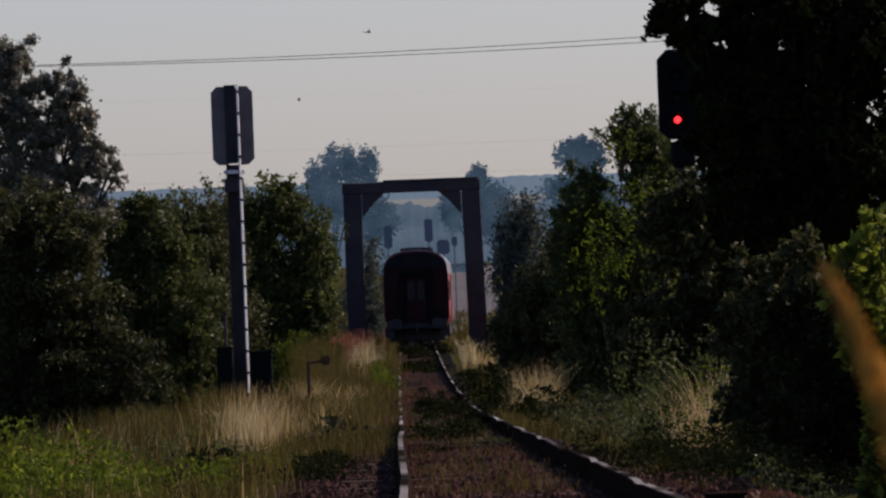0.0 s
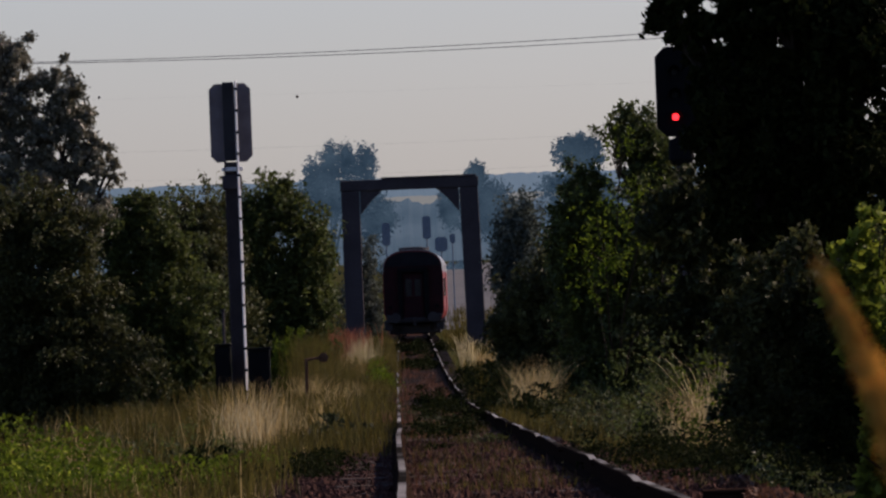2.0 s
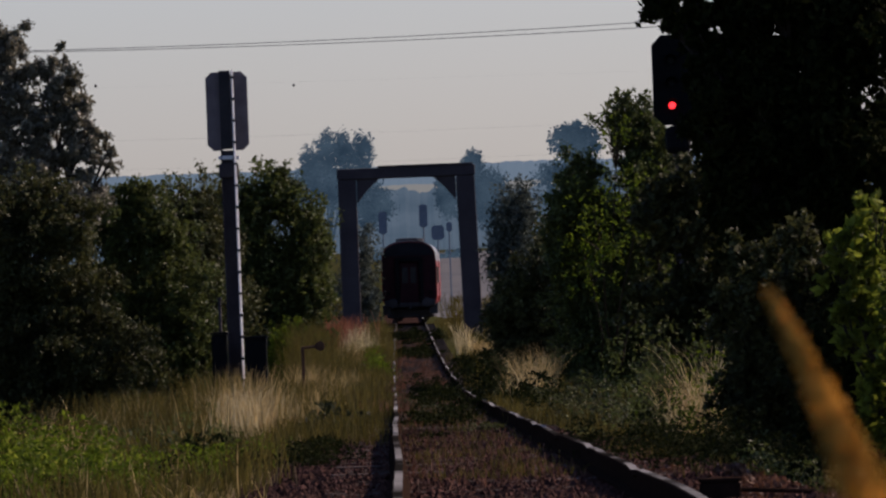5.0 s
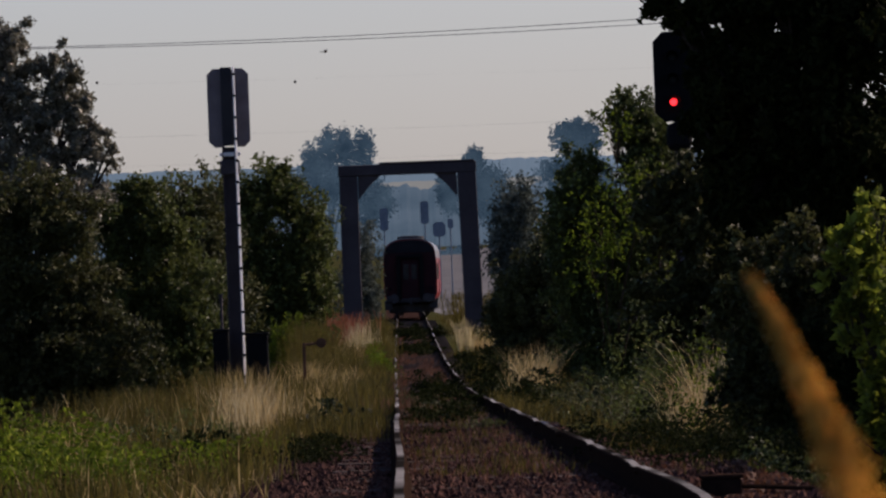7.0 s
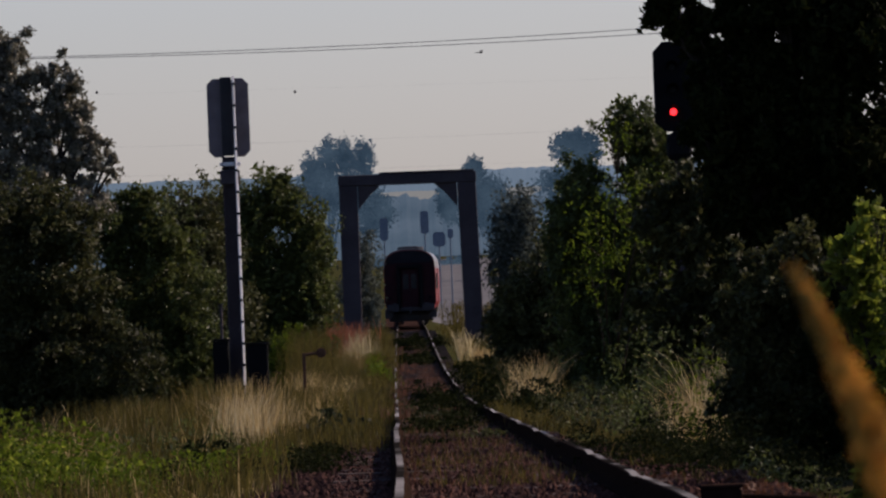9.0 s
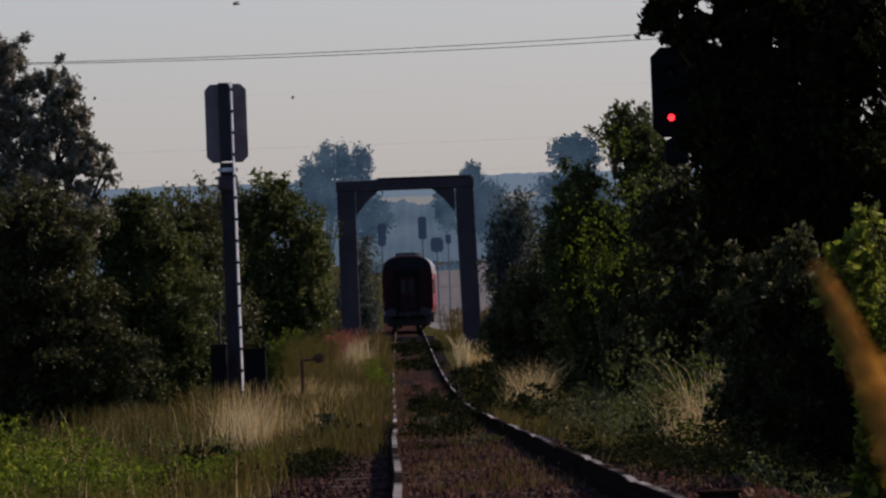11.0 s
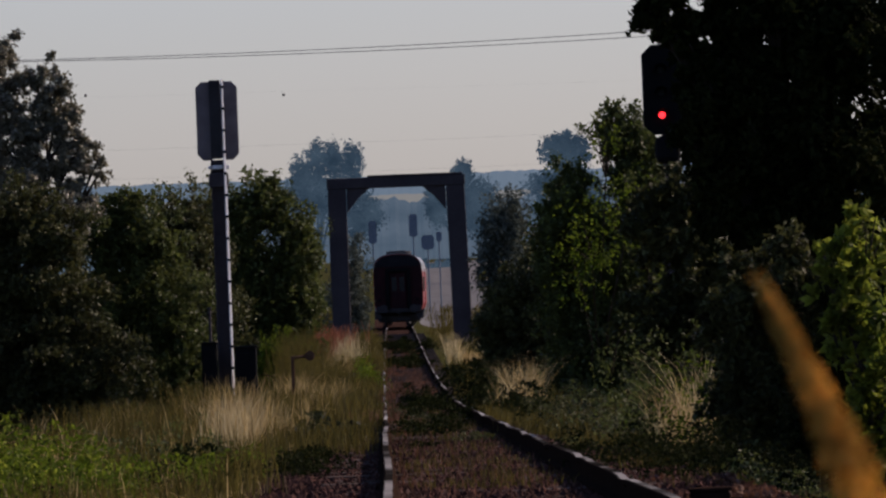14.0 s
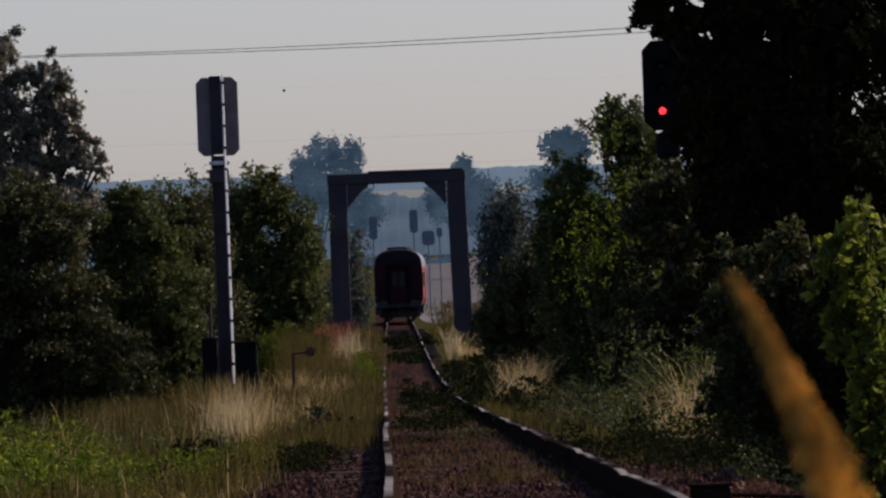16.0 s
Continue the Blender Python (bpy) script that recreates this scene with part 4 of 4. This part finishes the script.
def locomotive():
    c = empty("locomotive", MID, 455, 0, "dark red diesel locomotive with roof fans hauling the coach", "locomotive")
    part("body", prism(bmesh.new(), arch(2.9, 0.9, 4.17), 0.3, 16.6), M_REDPAINT, c)
    out = arch(2.92, 0.9, 4.22)[2:-2]
    part("roof", prism(bmesh.new(), out + [(x * 0.985, z - 0.03) for x, z in out][::-1], 0.28, 16.62), M_ROOF, c)
    for k in range(3):
        part("roof_fan", rod(bmesh.new(), (-0.1, 4 + k * 2.4, 4.17), (-0.1, 4 + k * 2.4, 4.42), 0.75, seg=20), M_DARKSTEEL, c)
    part("exhaust", box(bmesh.new(), -0.75, 0.3, 10.5, 12.0, 4.17, 4.48, 0.08), M_DARKSTEEL, c)
    part("buffer_beam", box(bmesh.new(), -1.35, 1.35, 0.15, 0.4, 0.75, 1.25, 0.03), M_DARKSTEEL, c)
    for sx in (-1, 1):
        rodm = rod(bmesh.new(), (sx * 0.875, -0.3, 1.05), (sx * 0.875, 0.2, 1.05), 0.2, seg=16)
        part("buffer", rodm, M_DARKSTEEL, c)
        part("cab_window", box(bmesh.new(), sx * 0.65 - 0.45, sx * 0.65 + 0.45, 0.285, 0.31, 2.3, 3.0, 0.01), M_GLASS, c)
    part("fuel_tank", box(bmesh.new(), -1.15, 1.15, 6.2, 10.5, 0.35, 0.92, 0.08), M_DARKSTEEL, c)
    bogie(c, 3.5)
    bogie(c, 13.2)
    return c


last_coach = coach()
engine = locomotive()


# ---- portal over the line ----
def portal(y):
    z0 = float(rail_top(y)) - 0.75
    p = empty("portal_frame", 0.88, y, z0, "weathered grey concrete portal frame spanning the railway line", "portal")
    top = 7.75 - z0
    for sx in (-1, 1):
        out = 0.14 if sx > 0 else 0.0      # this leg leans a little
        bm = prism(bmesh.new(), [(sx * 2.74 - 0.43 + out, 0.0), (sx * 2.74 + 0.43 + out, 0.0), (sx * 2.74 + 0.43, top - 0.5), (sx * 2.74 - 0.43, top - 0.5)], -0.45, 0.45)
        bmesh.ops.bevel(bm, geom=bm.edges[:], offset=0.05, segments=2, affect="EDGES", profile=0.5)
        part("post", bm, M_CONCRETE, p)
        part("haunch", prism(bmesh.new(), [(sx * 2.285, top - 0.51), (sx * 1.25, top - 0.51), (sx * 1.75, top - 0.95), (sx * 2.285, top - 1.6)], -0.35, 0.35), M_CONCRETE, p)
        part("footing", box(bmesh.new(), sx * 2.74 - 0.7, sx * 2.74 + 0.7, -0.7, 0.7, -0.3, 0.35, 0.04), M_CONCRETE, p)
    part("crossbeam", box(bmesh.new(), -3.2, 3.2, -0.48, 0.48, top - 0.5, top, 0.05), M_CONCRETE, p)
    part("coping", box(bmesh.new(), -1.3, 3.1, -0.53, 0.53, top + 0.003, top + 0.09, 0.02), M_CONCRETE, p)
    return p


portal(470)


# ---- signals ----
def chamfered(w, h, c, x=0.0, z=0.0):
    return [(x - w / 2 + c, z), (x + w / 2 - c, z), (x + w / 2, z + c), (x + w / 2, z + h - c), (x + w / 2 - c, z + h), (x - w / 2 + c, z + h), (x - w / 2, z + h - c), (x - w / 2, z + c)]


def stile(y, top):
    """A flat bar turned askew, so that its broad side shows sunlight to the camera."""
    bm = box(bmesh.new(), -0.01, 0.01, -0.019, 0.019, 0.2, top, 0.003)
    bmesh.ops.transform(bm, matrix=pose(0.095, y, 0, 0, 0, -42), verts=bm.verts)
    return bm


def signal_from_behind(x, y):
    z0 = float(ground_z(x, y)) - 0.05
    top = 4.78 - z0
    s = empty("railway_signal", x, y, z0, "grey railway signal seen from behind, with a ladder up its post", "signal")
    bm = bmesh.new()
    box(bm, -0.12, -0.10, -0.10, 0.10, 0.0, top - 1.2, 0.0)
    box(bm, 0.06, 0.08, -0.10, 0.10, 0.0, top - 1.2, 0.0)
    box(bm, -0.10, 0.06, -0.012, 0.012, 0.0, top - 1.2, 0.0)
    part("post", bm, M_GREYPAINT, s)
    part("footing", box(bmesh.new(), -0.3, 0.3, -0.3, 0.3, -0.2, 0.12, 0.03), M_CONCRETE, s)
    for sx in (-1, 1):
        part("backboard", prism(bmesh.new(), chamfered(0.315, 1.2, 0.09, sx * 0.16, top - 1.2), 0.0, 0.025), M_BOARD, s)
    part("mast_head", box(bmesh.new(), -0.11, 0.06, -0.09, -0.004, top - 1.18, top + 0.02, 0.012), M_DARKSTEEL, s)
    part("lamp_case", box(bmesh.new(), -0.16, 0.16, 0.03, 0.2, top - 1.05, top - 0.12, 0.02), M_BLACK, s)
    part("bracket", box(bmesh.new(), -0.16, 0.16, -0.1, 0.1, top - 1.34, top - 1.28, 0.01), M_GALV, s)
    part("collar", box(bmesh.new(), -0.16, 0.14, -0.12, 0.12, top - 1.62, top - 1.4, 0.02), M_GREYPAINT, s)
    lad = part("ladder_stile", stile(-0.225, top + 0.03), M_GALV, s, "bright galvanised ladder stile")
    part("ladder_stile", stile(0.185, top - 1.5), M_GALV, s)
    k = 0.35
    while k < top - 0.05:
        part("rung", rod(bmesh.new(), (0.10, -0.27, k), (0.10, 0.2 if k < top - 1.6 else -0.08, k), 0.024, seg=8), M_DARKSTEEL, lad)
        k += 0.33
    return s


def cabinet(x, y, w, h, label):
    z0 = float(ground_z(x, y)) - 0.05
    c = empty("relay_cabinet", x, y, z0, label, "cabinet", "relay cabinets")
    part("body", box(bmesh.new(), -w / 2, w / 2, -0.2, 0.2, 0.06, h, 0.015), M_BLACK, c)
    part("plinth", box(bmesh.new(), -w / 2 - 0.03, w / 2 + 0.03, -0.23, 0.23, -0.15, 0.057, 0.01), M_CONCRETE, c)
    door = part("door", box(bmesh.new(), -w / 2 + 0.02, w / 2 - 0.02, -0.222, -0.203, 0.12, h - 0.08, 0.006), M_BLACK, c)
    part("handle", box(bmesh.new(), w / 2 - 0.08, w / 2 - 0.055, -0.245, -0.224, h * 0.5, h * 0.5 + 0.1, 0.004), M_DARKSTEEL, door)
    part("lid", box(bmesh.new(), -w / 2 - 0.02, w / 2 + 0.02, -0.23, 0.22, h + 0.002, h + 0.035, 0.01), M_BLACK, c)
    return c


def lit_signal(x, y):
    z0 = float(ground_z(x, y)) - 0.05
    s = empty("railway_signal", x, y, z0, "black railway signal showing one red light among leaves", "signal")
    hb, ht = 3.36 - z0, 4.56 - z0
    part("post", rod(bmesh.new(), (0, 0.12, 0), (0, 0.12, ht - 0.1), 0.07, seg=14), M_GREYPAINT, s)
    part("backboard", prism(bmesh.new(), chamfered(0.62, ht - hb, 0.13, 0, hb), -0.02, 0.02), M_BLACK, s)
    part("lamp_case", box(bmesh.new(), -0.2, 0.2, 0.022, 0.2, hb + 0.08, ht - 0.1, 0.02), M_BLACK, s)
    part("lower_case", box(bmesh.new(), -0.17, 0.17, -0.1, 0.1, hb - 0.39, hb - 0.012, 0.09), M_BLACK, s)
    for k, zc in enumerate((0.26, 0.56, 0.86)):
        lens = part("lens", rod(bmesh.new(), (-0.06, -0.06, hb + zc), (-0.06, -0.022, hb + zc), 0.044, seg=20), M_LAMP if k == 0 else M_GLASS, s, "glowing red lens" if k == 0 else "")
        bm = bmesh.new()
        n = 14
        for j in range(n):
            a0, a1 = math.pi * (j / n) , math.pi * ((j + 1) / n)
            q = [bm.verts.new((-0.06 + 0.09 * math.cos(t), yy, hb + zc + 0.09 * math.sin(t))) for t, yy in ((a0, -0.022), (a1, -0.022), (a1, -0.2), (a0, -0.2))]
            bm.faces.new(q)
        hood = part("hood", bm, M_BLACK, lens)
        hood.modifiers.new("thickness", "SOLIDIFY").thickness = 0.004
    return s


def far_signal(x, y, zc, w, h):
    z0 = float(ground_z(x, y)) - 0.05
    s = empty("railway_signal", x, y, z0, "distant colour-light signal with haze put into its colour", "signal", "station signals")
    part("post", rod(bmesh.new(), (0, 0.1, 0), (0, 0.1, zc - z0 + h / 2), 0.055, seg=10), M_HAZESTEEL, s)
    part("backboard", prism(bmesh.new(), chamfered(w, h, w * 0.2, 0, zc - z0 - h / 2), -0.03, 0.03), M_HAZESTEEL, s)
    return s


signal_from_behind(-2.40, 155)
cabinet(-2.64, 154.4, 0.24, 1.68, "narrow black trackside relay cabinet")
cabinet(-2.09, 154.4, 0.33, 1.66, "black steel relay cabinet at the signal's foot")
lit_signal(3.89, 135)
for x, zc, w, h in ((-0.45, 7.8, 0.62, 1.7), (2.6, 8.2, 0.62, 1.7), (3.65, 6.9, 0.95, 1.1), (4.5, 7.3, 0.42, 0.7)):
    far_signal(x, 760, zc, w, h)

# marker post behind the left cabinet
mp = empty("marker_post", -2.66, 157, float(ground_z(-2.66, 157)) - 0.05, "thin grey steel marker post beside the cabinet", "post")
part("tube", rod(bmesh.new(), (0, 0, 0), (0, 0, 2.25), 0.025), M_GREYPAINT, mp)
part("cap", rod(bmesh.new(), (0, 0, 2.25), (0, 0, 2.29), 0.04), M_DARKSTEEL, mp)


# ---- lever, block and pipe beside the rails ----
def point_lever(x, y):
    z0 = float(ground_z(x, y)) - 0.03
    p = empty("point_lever", x, y, z0, "rusty trackside lever with a round weight", "lever")
    part("stand", box(bmesh.new(), -0.035, 0.035, -0.03, 0.03, 0, 1.53, 0.008), M_RUST, p)
    part("bar", rod(bmesh.new(), (0, 0, 1.50), (0.34, 0, 1.53), 0.03), M_RUST, p)
    part("weight", rod(bmesh.new(), (0.36, -0.07, 1.53), (0.36, 0.07, 1.53), 0.105, seg=18), M_RUST, p)
    return p


point_lever(-1.88, 210)
bx = empty("cable_box", 1.95, 61, float(ground_z(1.95, 61)) - 0.09, "low dark steel cable box beside the rail", "box")
part("body", box(bmesh.new(), -0.14, 0.10, -0.16, 0.16, 0, 0.22, 0.012), M_RAIL, bx)
part("lid", box(bmesh.new(), -0.15, 0.11, -0.17, 0.17, 0.223, 0.245, 0.006), M_RAIL, bx)
part("conduit", rod(bmesh.new(), (0.1, 0, 0.17), (0.55, 0.1, 0.14), 0.014), M_RAIL, bx)


# ---- overhead wires ----
def power_line(y, z, sag, half, wires, r, label, balls=()):
    p = empty("power_line", 0, y, float(ground_z(0, y)), label, "power line")
    zb = float(ground_z(0, y))
    for sx in (-1, 1):
        gz = float(ground_z(sx * half, y)) - zb
        pole = part("pole", rod(bmesh.new(), (sx * half, 0, gz - 0.4), (sx * half, 0, z - zb + 1.2), 0.2, 0.13), M_BARK, p)
        part("crossarm", box(bmesh.new(), sx * half - 1.2, sx * half + 1.2, -0.08, 0.08, z - zb - 0.1, z - zb + 0.1, 0.01), M_BARK, pole)
    for dz, dy, tilt in wires:
        cu = bmesh.new()
        n = 40
        pts = []
        for j in range(n + 1):
            t = 2 * j / n - 1
            pts.append((t * half, dy, z - zb + dz + sag * t * t + tilt * t))
        rings = [[cu.verts.new((px, py + r * math.cos(k * 1.2566), pz + r * math.sin(k * 1.2566))) for k in range(5)] for px, py, pz in pts]
        for a, b in zip(rings, rings[1:]):
            for k in range(5):
                cu.faces.new((a[k], a[(k + 1) % 5], b[(k + 1) % 5], b[k]))
        cu.faces.new(rings[0][::-1])
        cu.faces.new(rings[-1])
        bmesh.ops.recalc_face_normals(cu, faces=cu.faces)
        part("conductor", cu, M_WIRE, p)
    if balls:
        cu = bmesh.new()
        rod(cu, (-half, 0, balls[0][1] - zb + 0.3), (half, 0, balls[-1][1] - zb - 0.4), 0.0013, seg=4)
        part("earth_wire", cu, M_WIRE, p)
        for x, bz in balls:
            bm = bmesh.new()
            bmesh.ops.create_icosphere(bm, subdivisions=2, radius=0.09, matrix=Matrix.Translation((x, 0, bz - zb)))
            part("marker_ball", bm, M_DARKSTEEL, p)
    return p


power_line(600, 17.1, 3.5, 78, ((0.0, 0, 0.38), (0.24, 0.8, 0.88)), 0.022, "pair of power wires sagging across the sky", ((-17.0, 15.1), (-5.3, 14.7)))
power_line(1600, 29.6, 3.0, 150, ((0.0, 0, 0), (-4.6, 1, 0)), 0.008, "thin distant power wires across the hazy sky")


# ---- ear of grass close to the lens ----
def ear_of_grass():
    """A dry stalk with a bushy ear, rooted between the rails."""
    rng = np.random.default_rng(8)
    g = empty("grass_stalk", 0.2515, 4.5, 0.0, "dry golden ear of grass swaying close by", "grass")
    tip = (-0.095, 1.014)
    path = [(0.0, -0.06), (0.0, 0.3), (-0.006, 0.6), (-0.020, 0.8), (-0.045, 0.9), (-0.057, 0.93), (-0.0645, 0.948), (-0.074, 0.969), (-0.085, 0.993), tip]
    bm = bmesh.new()
    for a, b in zip(path, path[1:]):
        rod(bm, (a[0], 0, a[1]), (b[0], 0, b[1]), 0.0016, 0.0015, seg=6)
    part("stem", bm, M_STRAW, g)
    v, f = [], []
    ear = [(-0.033, 0.86), *path[4:]]
    for k in range(1300):
        u = rng.random() ** 0.85
        j = min(int(u * (len(ear) - 1)), len(ear) - 2)
        w = u * (len(ear) - 1) - j
        c = np.array((ear[j][0] * (1 - w) + ear[j + 1][0] * w, 0, ear[j][1] * (1 - w) + ear[j + 1][1] * w))
        ax_ = np.array((ear[j + 1][0] - ear[j][0], 0, ear[j + 1][1] - ear[j][1]))
        ax_ /= np.linalg.norm(ax_)
        wide = 0.0135 * min(1.0, 0.12 + 1.25 * (1 - u)) * (0.95 + 0.05 * math.sin(u * 23))
        o = rng.normal(size=3)
        o -= ax_ * o.dot(ax_)
        o /= np.linalg.norm(o)
        p = c + o * wide * rng.uniform(0.2, 1.0)
        d = ax_ * 0.006 + o * 0.0022
        s = np.cross(ax_, o) * 0.0011
        b = len(v)
        v += [p - d * 0.5, p + s, p + d * 0.7, p - s, p + o * 0.001]
        f += [(b, b + 1, b + 4), (b + 1, b + 2, b + 4), (b + 2, b + 3, b + 4), (b + 3, b, b + 4), (b, b + 3, b + 2, b + 1)]
    mesh_object("ear", v, f, M_EAR, g)
    return g


stalk = ear_of_grass()


# ---- dragonfly over the line ----
def dragonfly():
    d = empty("dragonfly", 0, 60, 4, "small dark dragonfly in the air over the line", "insect")
    bm = bmesh.new()
    bmesh.ops.create_uvsphere(bm, u_segments=10, v_segments=8, radius=0.006, matrix=Matrix.Diagonal((1.6, 1, 1, 1)))
    rod(bm, (-0.006, 0, 0), (-0.034, 0, 0.001), 0.0028, 0.0018, 8)
    part("body", bm, M_DARKSTEEL, d)
    for sx, sy in ((0.003, 1), (0.003, -1), (-0.004, 1), (-0.004, -1)):
        bm = bmesh.new()
        q = [bm.verts.new((sx + a, sy * b, 0.004 + c)) for a, b, c in ((-0.003, 0.003, 0), (0.003, 0.003, 0), (0.004, 0.026, 0.008), (-0.003, 0.028, 0.008))]
        bm.faces.new(q)
        w = part("wing", bm, M_WIRE, d)
        w.modifiers.new("thickness", "SOLIDIFY").thickness = 0.0006
    return d


fly = dragonfly()


# ---- birds crossing the sky ----
def bird(x):
    b = empty("bird", x, 250, 15, "small dark bird flying past", "bird", "flying birds")
    bm = bmesh.new()
    bmesh.ops.create_uvsphere(bm, u_segments=10, v_segments=8, radius=0.028, matrix=Matrix.Diagonal((2.4, 1, 1, 1)))
    rod(bm, (0.05, 0, 0), (0.12, 0, 0.004), 0.012, 0.02, 6)
    part("body", bm, M_DARKSTEEL, b)
    for sy in (-1, 1):
        bm = bmesh.new()
        bm.faces.new([bm.verts.new((px, sy * py, pz)) for px, py, pz in ((-0.03, 0.015, 0.02), (0.035, 0.015, 0.02), (0.06, 0.12, 0.06), (-0.005, 0.10, 0.055))])
        part("wing", bm, M_DARKSTEEL, b).modifiers.new("thickness", "SOLIDIFY").thickness = 0.006
    return b


birds = [bird(30.0 + k) for k in range(3)]


# ---- movement ----
# seconds, lean in degrees, lift: the stalk in the wind
SWAY = ((0.0, 1.95, 0.0045), (0.5, 2.02, 0.0029), (1.0, 1.50, 0.0037), (1.5, 1.49, 0.0020), (2.0, 1.84, 0.0050), (2.5, 0.68, -0.0023), (3.0, 3.29, 0.0031), (3.5, 1.63, -0.0049), (4.0, 0.90, -0.0146), (6.5, 0.34, -0.0031), (7.0, 0.20, -0.0047), (7.5, 1.03, -0.0020), (8.0, 1.21, -0.0022), (8.5, 2.72, 0.0008), (9.0, 1.26, 0.0019), (11.5, 2.03, 0.0037), (12.0, 1.38, 0.0021), (12.5, 1.59, 0.0008), (13.0, 1.86, 0.0030), (13.5, 0.72, -0.0043), (14.0, 0.65, 0.0000), (14.5, 0.78, -0.0020), (15.0, -0.47, -0.0041), (15.5, -0.46, -0.0009), (16.0, -0.01, 0.0004))
# seconds and the distance along the track of the coach's rear end
RUN = ((0.0, 440), (1.0, 459), (2.0, 477), (3.0, 494), (4.0, 509), (5.5, 527), (7.0, 541), (8.0, 549), (9.0, 556.5), (10.5, 566), (12.0, 574.5), (13.0, 580), (14.0, 585), (15.0, 589), (16.0, 592))

# seconds, x and height: the dragonfly's flight
FLIGHT = ((0.0, -0.102, 2.753), (0.1, -0.202, 2.695), (0.3, -0.294, 2.847), (0.6, -0.416, 3.211), (3.0, -0.562, 3.917), (6.3, -0.820, 3.273), (6.8, -0.570, 2.530), (7.0, -0.343, 2.540), (7.1, -0.228, 2.547), (7.4, 0.135, 2.648), (7.8, 0.598, 3.189), (8.3, 0.866, 3.250), (8.8, 0.643, 2.568), (9.0, 0.579, 2.560), (9.1, 0.530, 2.580), (9.5, 0.283, 3.092), (12.0, -0.183, 3.959), (16.0, -0.495, 3.908))


# seconds, x and height of each bird
PASSING = (
    ((0, 30, 15), (9.4, 20, 15), (10.6, 0.14, 12.6), (11.3, -4.86, 7.48), (11.6, -6.04, 7.74), (11.8, -6.75, 7.93), (12, -7.48, 8.11), (12.4, -8.98, 8.42), (13.5, -18, 9), (16, -30, 11)),
    ((0, 31, 15), (9.4, 21, 15), (10.6, 2.17, 12.6), (11.3, -2.83, 8.83), (11.5, -3.78, 8.94), (11.7, -4.65, 9.08), (11.9, -5.46, 9.21), (12.4, -7.53, 9.9), (13.5, -19, 9), (16, -31, 11)),
    ((0, 32, 15), (9.4, 22, 15), (10.6, -0.63, 12.6), (11.3, -5.63, 9.05), (11.5, -6.38, 9.23), (11.6, -6.82, 9.21), (12, -8.79, 9.25), (12.4, -10.76, 9.19), (13.5, -20, 9), (16, -32, 11)),
)


def motions():
    for thing, ahead in ((last_coach, 0.0), (engine, 25.0)):
        rows = []
        for t, y in RUN:
            y += ahead
            slope = math.degrees(math.atan((float(rail_top(y + 20)) - float(rail_top(y))) / 20))
            rows.append((t, pose(MID + bend(y) + ahead * 0.0077, y, float(rail_top(y)), slope, 0, -0.5)))
        walk(thing, rows)
    walk(stalk, [(t, pose(0.2515, 4.5, lift - 0.003, 0, lean, 0)) for t, lean, lift in SWAY])
    for b, rows in zip(birds, PASSING):
        walk(b, [(t, pose(x, 250, z, 0, 0, 25)) for t, x, z in rows])
    walk(fly, [(t, pose(x, 60, z, 0, 0, 20 * math.sin(t))) for t, x, z in FLIGHT])


motions()
